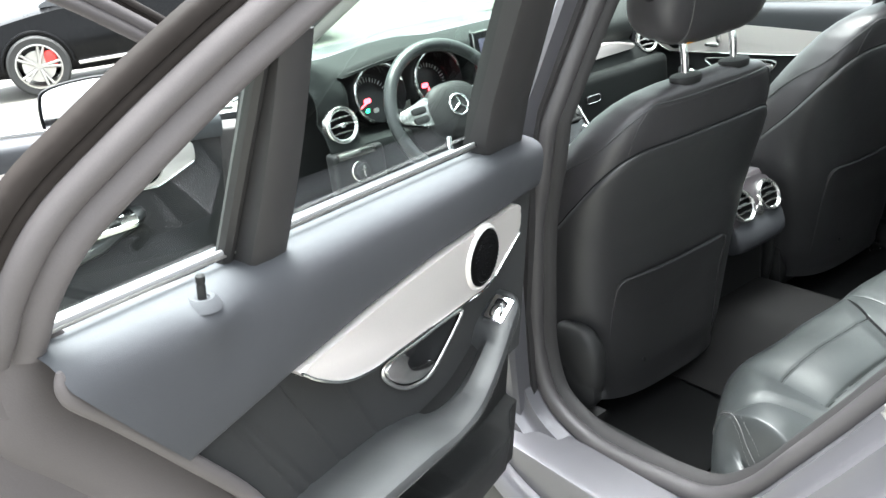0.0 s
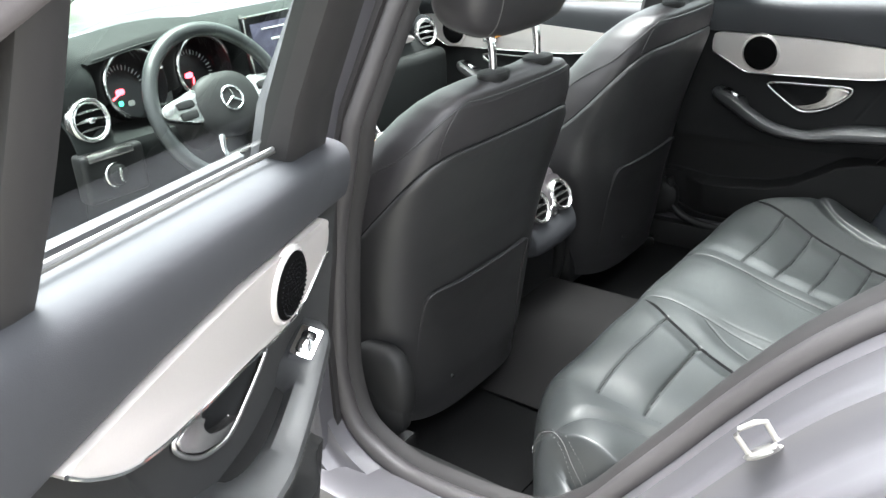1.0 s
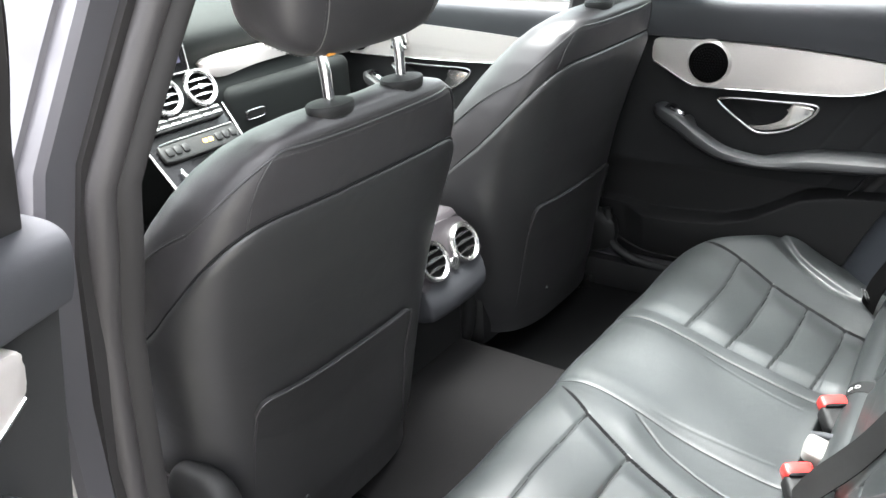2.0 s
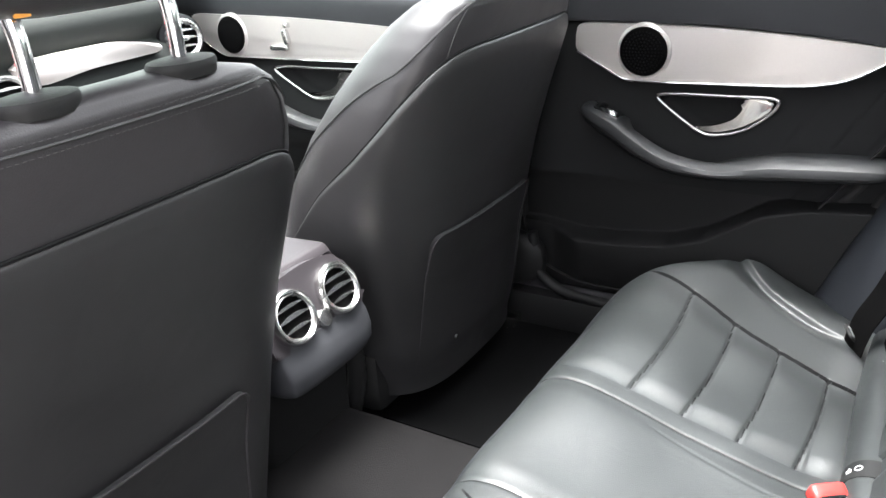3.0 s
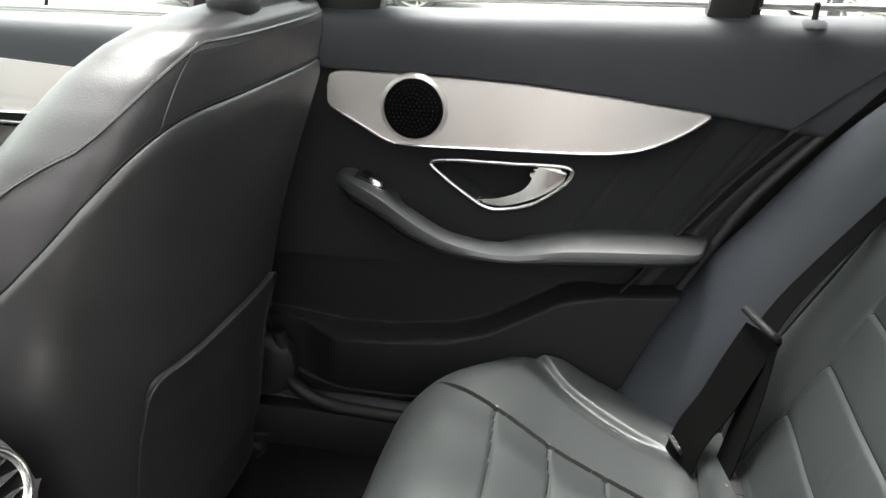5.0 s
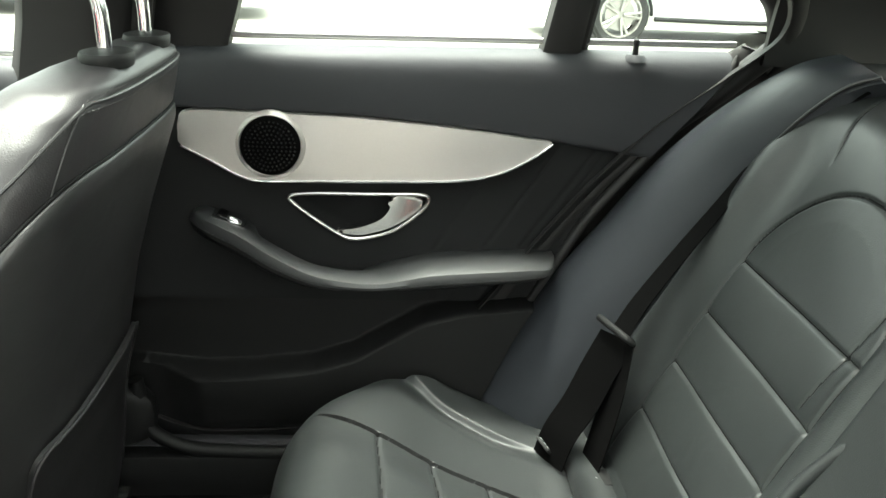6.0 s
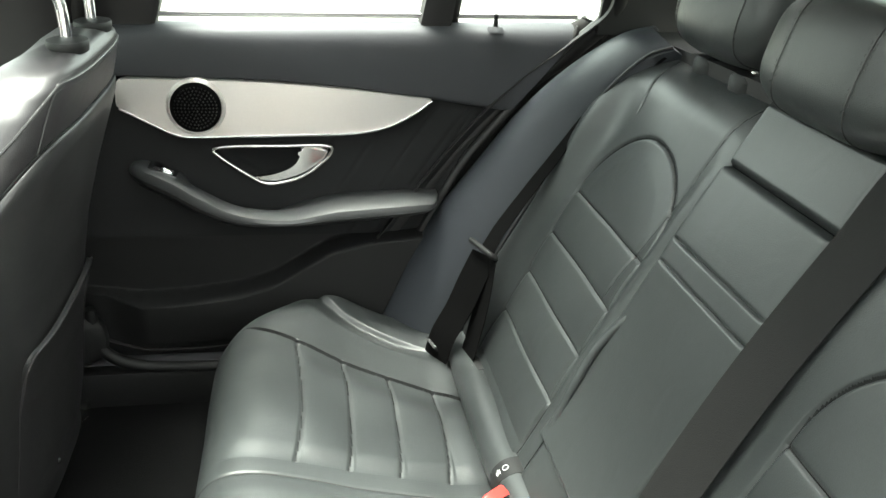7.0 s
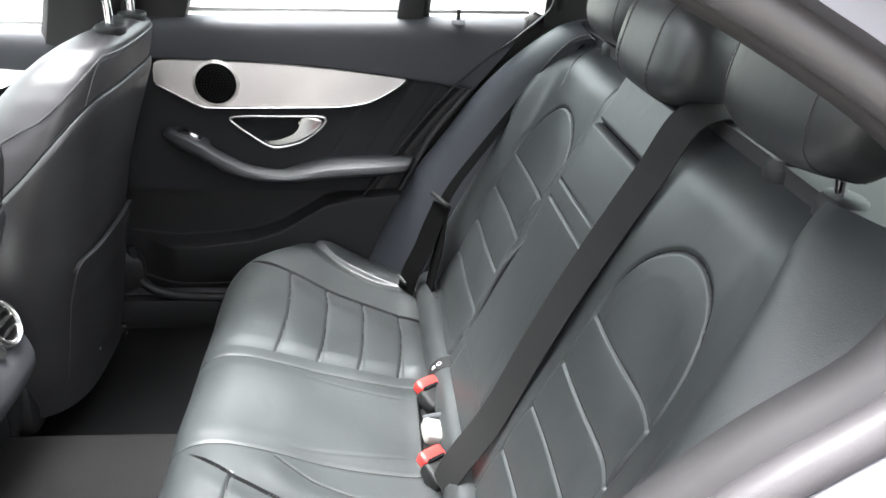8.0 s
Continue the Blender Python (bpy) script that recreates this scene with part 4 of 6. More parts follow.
        # wing lines of the middle seat
        wing = 0.098 - 0.16 * np.clip(-y - 0.44, 0, 0.2) ** 1.2
        h -= 0.0010 * bump(a - wing, 0.0024) * step(-y, 0.43, 0.46) * (1 - step(-y, 0.60, 0.63))
        h += 0.0022 * np.sin(31 * x + 3) * np.sin(23 * y + 1) * top
        cut = 0.045 * step(-y, 0.640, 0.656) * step(x, -0.140, -0.130) * (1 - step(x, 0.095, 0.108))
        h -= cut
        draw_in = (0.115 if left else 0.15) * step(a, 0.42, 0.72) ** 1.3 * step(y, -0.60, -0.28)
        lift = -0.03 * step(a, 0.5, 0.68) * step(y, -0.42, -0.28)
        places = np.stack([x, y - draw_in + h * ny[None], lz[None] + lift + h * nz[None]], -1)
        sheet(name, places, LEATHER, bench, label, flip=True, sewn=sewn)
        return places

    def edge_line(places, width):
        """A sewn line along the outer front edge of a cushion."""
        upper = places.reshape(-1, 3)
        upper = upper[upper[:, 2] > 0.405]
        line = []
        for y in np.linspace(-0.285, -0.48, 30):
            a = np.interp(-y, [0.28, 0.32, 0.40, 0.47], [0.556, 0.582, 0.618, 0.636]) + width
            k = np.argmin((np.abs(upper[:, 0]) - a) ** 2 + (upper[:, 1] - y) ** 2)
            line.append(Vector(upper[k]) + Vector((math.copysign(0.0006, upper[k, 0]), 0.0006, 0.0008)))
        return smooth(line[::3], 5)

    left_places = cushion("left_cushion", -0.655, -0.1185, 330, "black leather seat cushion with cross seams")
    cushion("middle_cushion", -0.1185, 0.1185, 90, "smooth black leather middle cushion")
    right_places = cushion("right_cushion", 0.1185, 0.655, 330, "black leather seat cushion with cross seams")

    # backrest
    up, out = Vector((0, -0.443, 0.897)), Vector((0, 0.897, 0.443))

    def on_back(x, z, h=0.0):
        s = (z - 0.43) / 0.897
        return Vector((x, -0.68, 0.43)) + up * s + out * h

    def backrest(name, x0, x1, n, label):
        zz = np.concatenate([np.linspace(0.40, 1.0, 400), np.full(14, 1.0)])
        roll = np.concatenate([np.zeros(400), np.linspace(0, 1, 14)])
        z = zz[None] + 0 * np.zeros((n, 1))
        x = np.linspace(x0, x1, n)[:, None] + 0 * z
        a = np.abs(x)
        mid, wide = (0.331, 0.128) if x1 < 0 else (0.292, 0.138)
        arc_z = 0.775
        arc = np.where(z > arc_z, np.sqrt(((a - mid) / wide) ** 2 + ((z - arc_z) / 0.120) ** 2) - 1, np.abs(a - mid) / wide - 1)
        pad = 1 - step(arc, -0.03, 0.03)
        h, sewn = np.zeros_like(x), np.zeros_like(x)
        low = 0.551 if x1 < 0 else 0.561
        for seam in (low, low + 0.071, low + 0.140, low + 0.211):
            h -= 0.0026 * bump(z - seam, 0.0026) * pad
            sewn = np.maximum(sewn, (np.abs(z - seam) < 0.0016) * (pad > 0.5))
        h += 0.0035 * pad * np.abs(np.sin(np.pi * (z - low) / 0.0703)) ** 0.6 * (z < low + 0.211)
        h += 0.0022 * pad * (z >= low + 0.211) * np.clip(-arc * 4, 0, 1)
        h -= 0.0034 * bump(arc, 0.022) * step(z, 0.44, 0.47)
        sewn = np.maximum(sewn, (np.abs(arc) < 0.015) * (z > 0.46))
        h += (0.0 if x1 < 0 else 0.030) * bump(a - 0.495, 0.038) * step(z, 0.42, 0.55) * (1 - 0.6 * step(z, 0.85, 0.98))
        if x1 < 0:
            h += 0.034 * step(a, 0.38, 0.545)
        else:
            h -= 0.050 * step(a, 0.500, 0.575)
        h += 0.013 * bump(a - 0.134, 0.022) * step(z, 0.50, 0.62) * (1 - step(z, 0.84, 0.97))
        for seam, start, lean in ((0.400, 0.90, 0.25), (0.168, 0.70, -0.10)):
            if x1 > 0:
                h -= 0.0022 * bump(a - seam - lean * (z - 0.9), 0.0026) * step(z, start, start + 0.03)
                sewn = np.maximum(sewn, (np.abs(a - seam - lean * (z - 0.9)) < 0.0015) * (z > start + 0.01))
        h += 0.0020 * np.sin(27 * x) * np.sin(21 * z + 2)
        h -= 0.034 * np.clip((z - 0.935) / 0.065, 0, 1) ** 2.2
        s = (z - 0.43) / 0.897
        y = -0.68 + up.y * s + out.y * h - 0.075 * roll[None]
        zo = 0.43 + up.z * s + out.z * h - 0.004 * roll[None]
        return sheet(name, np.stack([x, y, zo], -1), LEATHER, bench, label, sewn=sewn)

    backrest("left_backrest", -0.575, -0.1165, 300, "black leather backrest with arched quilted pad")
    backrest("right_backrest", 0.1165, 0.575, 300, "black leather backrest with arched quilted pad")

    # folded armrest and the block above it
    def slab(name, z0, z1, h0, h1, mat, label, lines=()):
        z, x = np.meshgrid(np.linspace(z0, z1, 240), np.linspace(-0.1160, 0.1160, 60), indexing="ij")
        e = np.minimum(np.minimum(z - z0, z1 - z) / 0.897, 0.1160 - np.abs(x))
        h = h1 - (h1 - h0) * np.clip(1 - e / 0.010, 0, 1) ** 2.2
        for s in lines:
            h = h - 0.004 * bump(z - s, 0.0018) * (np.abs(x) < 0.104)
        h = h + 0.0015 * np.sin(20 * x) * np.sin(17 * z)
        s = (z - 0.43) / 0.897
        return sheet(name, np.stack([x, -0.68 + up.y * s + out.y * h, 0.43 + up.z * s + out.z * h], -1), mat, bench, label, flip=True)

    slab("armrest", 0.535, 0.9212, 0.004, 0.018, LEATHER, "folded black leather armrest with double cross seam", (0.797, 0.826))
    slab("upper_block", 0.9218, 1.0, 0.001, 0.014, LEATHER, "black leather block above the armrest")
    slab("lower_block", 0.40, 0.537, -0.012, 0.004, LEATHER, "black leather block below the armrest")
    part("foam_block", box(-0.56, 0.56, -0.70, -0.31, 0.27, 0.40, 0.02), PLASTIC, bench, "black seat base")
    for places in (left_places, right_places):
        sew = bmesh.new()
        for width in (0.0, 0.008):
            stitches(edge_line(places, width), 0.0042, 0.0020, 0.0007, bm=sew)
        tube(edge_line(places, 0.004), 0.0010, 6, bm=sew)
        part("edge_stitching", sew, THREAD, bench, "grey double stitching")
    part("backing_board", prism([(-0.66, 0.36), (-0.78, 0.36), (-1.05, 0.97), (-0.985, 0.97)], "x", -0.57, 0.57, 0.0), PLASTIC, bench, "black backing board")
    part("armrest_pull", tube(smooth([on_back(0.098, 0.56, 0.012), on_back(0.102, 0.62, 0.020), on_back(0.106, 0.67, 0.020), on_back(0.098, 0.72, 0.012), on_back(0.085, 0.735, 0.004)], 5), 0.007, 10), LEATHER, bench, "black leather armrest edge")
    # roll in the gap between cushion and backrest, with the child-seat flaps
    part("gap_roll", tube([(x, -0.697 - 0.004 * math.cos(9 * x), 0.446 + 0.002 * math.sin(23 * x)) for x in np.linspace(-0.50, 0.50, 40)], 0.033, 18), LEATHER, bench, "black leather gap roll")
    for sx in (1, -1):
        for x in (0.385, 0.128):
            sleeve = [[Vector((sx * (x + dx), -0.7005 + rr * math.cos(t), 0.446 + rr * math.sin(t))) for t in np.linspace(0, math.tau, 33)[:-1]] for dx, rr in ((-0.017, 0.0325), (-0.0165, 0.0352), (0.0165, 0.0352), (0.017, 0.0325))]
            flap = part("anchor_flap", loft(sleeve), PLASTIC, bench, "black child-seat anchor flap")
            marks = bmesh.new()

            def on_flap(dx, t):
                return Vector((sx * x + dx, -0.7005 + 0.0356 * math.cos(t), 0.446 + 0.0356 * math.sin(t)))

            tube([on_flap(0.0045 * math.cos(t), 1.02 + 0.125 * math.sin(t)) for t in np.linspace(0, math.tau, 17)[:-1]], 0.0006, 6, closed=True, bm=marks)
            for k, w in ((0.74, 0.007), (0.66, 0.009), (0.58, 0.006)):
                tube([on_flap(-0.004, k), on_flap(-0.004 + w, k)], 0.0007, 6, bm=marks)
            part("flap_print", marks, WHITEPRINT, flap, "pale print")
    return bench, on_back


bench, on_back = rear_bench()


def side_bolster(xf):
    """The padded piece between the backrest and the door."""
    rows = []
    spec = [(0.36, 0.645, -0.535, 0.545, -0.665), (0.44, 0.652, -0.565, 0.535, -0.685), (0.55, 0.654, -0.612, 0.530, -0.725), (0.65, 0.654, -0.664, 0.528, -0.772), (0.74, 0.652, -0.728, 0.525, -0.818), (0.84, 0.646, -0.800, 0.515, -0.868), (0.92, 0.640, -0.880, 0.490, -0.905), (0.98, 0.630, -0.965, 0.455, -0.945), (1.00, 0.615, -1.02, 0.43, -0.975)]
    c = smooth([(s[1], s[2], s[0]) for s in spec], 6), smooth([(s[3], s[4], s[0]) for s in spec], 6)
    for o, i in zip(*c):
        row = []
        for t in np.linspace(0, 1, 18):
            p = o.lerp(i, t)
            swell = 0.026 * math.sin(math.pi * min(max(t, 0), 1)) ** 0.8
            row.append(p + Vector((-0.25, 0.85, 0.40)).normalized() * swell)
        row.append(i + Vector((-0.005, -0.05, -0.03)))
        row.append(i + Vector((0.0, -0.12, -0.05)))
        row.insert(0, o + Vector((0.03, -0.02, -0.01)))
        rows.append([tuple(q) for q in row])
    right_side = xf.determinant() > 0
    bolster = thing("side_bolster", "dark blue-grey padded side bolster beside the closed door" if right_side else "black leather side bolster beside the open door", "seat bolster", xf @ Vector((0.60, -0.60, 0.36)), "side bolsters")
    sheet("pad", np.array(rows), BOLSTER if xf.determinant() > 0 else LEATHER, bolster, "padded cover", xf, thick=0.004)
    if right_side:
        part("piping", tube([q + Vector((-0.002, 0.006, 0.004)) for q in c[1]], 0.0022, 8), SHELL, bolster, "black edge piping", xf)
    part("edge_seam", tube([o.lerp(i, 0.06) + Vector((-0.25, 0.85, 0.40)).normalized() * 0.0075 for o, i in zip(*c)], 0.0013, 6), SHELL, bolster, "sewn edge seam", xf)


for side in SIDES:
    side_bolster(side)


# ---- headrests of the bench ----
def pad_seam(centre, size, n, tilt, dx, grow=1.004):
    """The line on a rounded block where an upright cut at dx from its middle meets the surface."""
    f = (1 - abs(2 * dx / size[0]) ** n) ** (1 / n) * grow
    return [Vector(centre) + tilt @ Vector((dx, size[1] / 2 * f * math.copysign(abs(math.cos(t)) ** (2 / n), math.cos(t)), size[2] / 2 * f * math.copysign(abs(math.sin(t)) ** (2 / n), math.sin(t)))) for t in np.linspace(0, math.tau, 97)[:-1]]


def rear_headrest(x, z0, w, h, label, seams, back=0.0, n=3.0):
    base = on_back(x, 0.985)
    rest = thing("rear_headrest", label, "headrest", base, "rear headrests")
    zc = z0 + h / 2
    tilt = Euler((radians(14), 0, 0)).to_matrix()
    y = base.y - 0.020 - back - 0.25 * (zc - 1.0)
    size = (w, 0.118, h)
    pad = part("pad", blob((x, y, zc), size, n, tilt, 48, 28), LEATHER, rest, "black leather pad")
    for dx in seams:
        line = pad_seam((x, y, zc), size, n, tilt, dx)
        sew = tube(line, 0.0009, 6, closed=True)
        stitches([q + Vector((0.004, 0, 0)) for q in line], bm=sew)
        stitches([q - Vector((0.004, 0, 0)) for q in line], bm=sew)
        part("seam", sew, SHELL, pad, "double sewn seam")
    for dx in (-0.055, 0.055):
        part("post", tube([(x + dx, base.y - 0.046, 0.955), (x + dx, y, z0 + 0.03)], 0.006, 12), CHROME, rest, "chrome post")
        part("post_collar", lathe([(0.026, -0.010), (0.026, 0.006), (0.020, 0.013), (0.008, 0.015)], Matrix.Translation((x + dx, base.y - 0.046, 0.990)) @ Matrix.Diagonal((1.25, 0.9, 1, 1)), 24), PLASTIC, rest, "black collar")


rear_headrest(0.305, 1.006, 0.262, 0.192, "black leather rear headrest on short chrome posts", (-0.085, 0.085), 0.012, 3.4)
rear_headrest(-0.362, 1.020, 0.250, 0.190, "black leather rear headrest on short chrome posts", (-0.085, 0.085), -0.014, 3.3)
rear_headrest(-0.008, 0.995, 0.270, 0.138, "low black leather middle headrest", (-0.064, 0.064), -0.016, 3.3)


# ---- belts and buckles ----
def strap(name, pts, width, across, parent, label="", mat=None):
    """Flat webbing along points; across: the direction of its width at each point."""
    rows = []
    widths = width if isinstance(width, (list, tuple)) else [width] * len(pts)
    for p, a, w in zip(pts, across, widths):
        p, a = Vector(p), Vector(a).normalized()
        rows.append([tuple(p + a * w * t) for t in np.linspace(-0.5, 0.5, 7)])
    return sheet(name, np.array(rows), mat or BELT, parent, label, thick=0.0016)


def outer_belt(xf):
    belt = thing("seat_belt", "black webbing seat belt hanging beside the backrest", "seat belt", xf @ Vector((0.46, -0.66, 0.44)))
    run = smooth([(0.440, -0.965, 0.985), (0.505, -0.905, 0.910), (0.492, -0.820, 0.800), (0.465, -0.740, 0.700), (0.452, -0.712, 0.655)], 6)
    strap("upper_webbing", [xf @ q for q in run], [0.008 + 0.026 * (k / (len(run) - 1)) ** 0.9 for k in range(len(run))], [xf @ (Vector((1.0, 0.55 - 0.2 * k / len(run), 0.2))) for k in range(len(run))], belt)
    run = smooth([(0.452, -0.710, 0.652), (0.455, -0.690, 0.600), (0.460, -0.672, 0.545), (0.468, -0.650, 0.490), (0.475, -0.640, 0.440)], 6)
    strap("lower_webbing", [xf @ q for q in run], 0.066, [xf @ Vector((1.0, 0.5, -0.12)) for q in run], belt)
    run = smooth([(0.440, -0.715, 0.652), (0.425, -0.705, 0.58), (0.420, -0.690, 0.50), (0.43, -0.68, 0.43)], 6)
    strap("folded_webbing", [xf @ q for q in run], 0.055, [xf @ Vector((1.0, 0.15, -0.1)) for q in run], belt)
    m = facing((0.452, -0.705, 0.662), (0.2, -0.6, 0.75))
    loop = [m @ Vector((0.034 * math.copysign(abs(math.cos(t)) ** 0.7, math.cos(t)), 0.011 * math.copysign(abs(math.sin(t)) ** 0.7, math.sin(t)), 0)) for t in np.linspace(0, math.tau, 29)[:-1]]
    part("belt_guide", tube(loop, 0.0048, 10, closed=True), PLASTIC, belt, "black plastic guide loop", xf)
    m = Matrix.Translation((0.482, -0.634, 0.462)) @ Euler((radians(50), radians(-20), radians(30))).to_matrix().to_4x4()
    tongue = part("anchor_plate", blob(m.translation, (0.032, 0.022, 0.005), 5, m.to_3x3(), 20, 6), PLASTIC, belt, "dark anchor plate with pale marks", xf)
    slot = bmesh.new()
    for k in (-0.008, 0.0, 0.008):
        blob(m @ Vector((k, 0.002, 0.0027)), (0.0045, 0.012, 0.002), 4, m.to_3x3(), 8, 4, bm=slot)
    part("plate_marks", slot, ANODISED, tongue, "pale stamped marks", xf)


outer_belt(Matrix())


def middle_belt():
    belt = thing("middle_seat_belt", "black webbing belt running down the backrest", "seat belt", on_back(-0.15, 0.5))
    top = on_back(-0.152, 1.0, 0.012)
    run = smooth([(-0.155, -1.10, 1.000), (-0.154, -1.02, 1.012), top, on_back(-0.146, 0.92, 0.0145), on_back(-0.141, 0.80, 0.0165), on_back(-0.144, 0.68, 0.0165), on_back(-0.154, 0.56, 0.014), on_back(-0.164, 0.48, 0.026), on_back(-0.168, 0.44, 0.026)], 6)
    strap("webbing", run, 0.057, [Vector((1.0, 0.29, 0.14)) for q in run], belt, "", WEBBING)
    part("top_guide", blob((-0.154, -1.02, 1.006), (0.085, 0.050, 0.022), 4), PLASTIC, belt, "black guide on the parcel shelf")


middle_belt()


def buckle(x, y, z, yaw, label):
    b = thing("belt_buckle", label, "belt buckle", (x, y, z - 0.04), "belt buckles")
    m = Matrix.Translation((x, y, z)) @ Euler((radians(24), 0, radians(yaw))).to_matrix().to_4x4()
    body_part = part("buckle_body", blob(m @ Vector((0, -0.024, -0.006)), (0.046, 0.048, 0.030), 5, m.to_3x3(), 24, 12), PLASTIC, b, "black buckle body")
    part("buckle_slot", blob(m @ Vector((0, -0.006, 0.010)), (0.034, 0.006, 0.005), 4, m.to_3x3(), 12, 6), GLOSS, body_part, "dark slot")
    part("release_button", blob(m @ Vector((0, 0.003, 0.000)), (0.042, 0.022, 0.024), 6, m.to_3x3(), 20, 8), RED, b, "red release button")


buckle(0.078, -0.658, 0.462, -55, "red-buttoned belt buckle lying in the seat gap")
buckle(-0.110, -0.652, 0.460, -55, "red-buttoned belt buckle beside the middle belt")
cover = thing("buckle_cover", "pale grey folded buckle cover in the seat gap", "buckle cover", (-0.035, -0.664, 0.44))
part("cover_pad", blob((-0.036, -0.664, 0.452), (0.052, 0.044, 0.022), 5, Euler((radians(16), 0, radians(4))).to_matrix()), PALEPAD, cover, "pale grey pad")
part("cover_fold", tube([(-0.002, -0.646, 0.454), (-0.003, -0.664, 0.459), (-0.004, -0.682, 0.461)], 0.006, 10), VINYL, cover, "rounded fold")


# ---- front seats ----
def front_seat(xc, label, edge_top, forward, aside, higher=0.0):
    seat = thing("front_seat", label, "car seat", (xc, 0.25, 0.28), "front seats")
    levels = [0.345, 0.40, 0.50, 0.60, 0.70, 0.78, 0.84, 0.88, 0.915, 0.945, 0.968, 0.984, 0.994]
    half = [0.200, 0.217, 0.234, 0.246, 0.255, 0.258, 0.254, 0.246, 0.233, 0.214, 0.191, 0.162, 0.118]
    rear_y = [-0.030, -0.040, -0.050, -0.062, -0.080, -0.102, -0.122, -0.136, -0.148, -0.157, -0.163, -0.164, -0.158]
    depth = [0.300, 0.305, 0.300, 0.283, 0.255, 0.222, 0.192, 0.170, 0.149, 0.128, 0.105, 0.080, 0.052]

    def at(z, a, grow=0.0):
        w, yr, d = (np.interp(z, levels, v) for v in (half, rear_y, depth))
        c, s = math.cos(a), math.sin(a)
        nx = 3.5
        px = math.copysign(abs(c) ** (2 / nx), c)
        py = math.copysign(abs(s) ** (2 / (3.7 if s < 0 else 3.4)), s)
        lobes = 0.035 * max(0.0, s) * abs(px) ** 3
        return Vector((xc + (w + grow) * px, yr + d / 2 + (d / 2 + grow) * py + lobes + 0.006 * abs(px) ** 2.5 * (s < 0), z))

    zs = smooth([(z, 0, 0) for z in levels], 4)
    zs = [p.x for p in zs]
    spread = [math.tau * (j / 120 - 0.065 * math.sin(4 * math.tau * j / 120) / (2 * math.pi) * 2) for j in range(120)]
    rings = [[at(z, a) for a in spread] for z in zs]
    rings.append([Vector((xc + 0.6 * (q.x - xc), -0.135 + 0.6 * (q.y + 0.135), 0.999)) for q in rings[-1]])
    rings.append([Vector((xc + 0.2 * (q.x - xc), -0.135 + 0.2 * (q.y + 0.135), 1.001)) for q in rings[-1]])
    back = part("backrest", loft(rings), SEATLEATHER, seat, "black leather backrest", angle=60)

    # hard rear cover: its upper edge runs level across the back and falls away along the sides
    def edge_z(a):
        s = -math.sin(a)
        q = math.copysign(abs(s) ** (2 / 2.6), s)
        t = min(max((0.93 - q) / 1.56, 0), 1)
        return edge_top - 0.392 * t ** 1.70 - 0.006 * (math.cos(a) ** 2)

    angles = np.linspace(math.pi + math.radians(-26), math.tau + math.radians(26), 150)
    rows = []
    for a in angles:
        top = edge_z(a)
        col = []
        for t in 1 - (1 - np.linspace(0, 1, 46)) ** 1.6:
            z = 0.325 + (top - 0.325) * t
            rim = 0.0065 * min(1.0, (1 - t) * 30) ** 0.5
            col.append(tuple(at(max(z, 0.345), a, 0.0015 + rim) + Vector((0, 0, min(z - 0.345, 0)))))
        rows.append(col)
    cover = sheet("rear_cover", np.array(rows), SHELL, seat, "black vinyl rear cover", thick=0.004, flip=False)
    # groove over the cover's edge: its shadow is laid in as a dark tube
    part("cover_groove_shade", tube([at(edge_z(a) + 0.0025, a, 0.0012) for a in angles], 0.0016, 8), JOINTSHADE, cover, "dark tube for the shade in the groove above the cover")
    # map pocket panel on the rear cover
    z, x = np.meshgrid(np.linspace(0.375, 0.624, 60), np.linspace(-0.160, 0.160, 60), indexing="ij")
    rr = 0.022
    cx, cz = np.clip(np.abs(x) - (0.160 - rr), 0, None), np.clip(z - (0.624 - rr), 0, None)
    away = np.hypot(cx, cz)
    scale = np.where(away > rr, rr / np.maximum(away, 1e-6), 1.0)
    x2 = np.sign(x) * (np.minimum(np.abs(x), 0.160 - rr) + cx * scale)
    z2 = np.minimum(z, 0.624 - rr) + cz * scale
    yb = np.interp(z2, levels, rear_y) + 0.006 * (np.abs(x2 + aside) / 0.24) ** 2.5
    w = np.interp(z2, levels, half)
    dd = np.interp(z2, levels, depth)
    px = np.clip(np.abs(x2 + aside) / w, 0, 0.999)
    sa = np.sqrt(1 - px ** 3.5)
    y2 = yb + dd / 2 - (dd / 2 + 0.0085 + 0.010 * step(z2, 0.53, 0.624)) * sa ** (2 / 3.7)
    pocket = sheet("map_pocket", np.stack([xc + aside + x2, y2, z2], -1), SHELL, seat, "black vinyl map pocket panel", thick=0.006, flip=True)
    rim = [Vector((xc + aside + x2[-1, j], y2[-1, j] - 0.001, z2[-1, j])) for j in range(60)]
    part("pocket_rim", tube([Vector((xc + aside + x2[i, 0], y2[i, 0] - 0.001, z2[i, 0])) for i in range(0, 60, 3)] + rim[1:-1:2] + [Vector((xc + aside + x2[i, -1], y2[i, -1] - 0.001, z2[i, -1])) for i in range(59, -1, -3)], 0.0020, 8), SEATLEATHER, pocket, "sewn pocket rim")
    part("pocket_button", lathe([(0.005, 0), (0.004, 0.002), (0.001, 0.003)], facing((xc - 0.125, -0.066, 0.425), (0, -1, 0)), 14), PLASTIC, pocket, "small black button")
    # seams: round the top and down the front edges, with stitching
    top_seam = []
    for t in np.linspace(0, 1, 60):
        a = math.pi + math.radians(-35) + math.radians(250) * t
        lift = 0.974 - 1.5 * max(0.0, abs(t - 0.5) - 0.20) ** 1.5
        top_seam.append((lift, a))
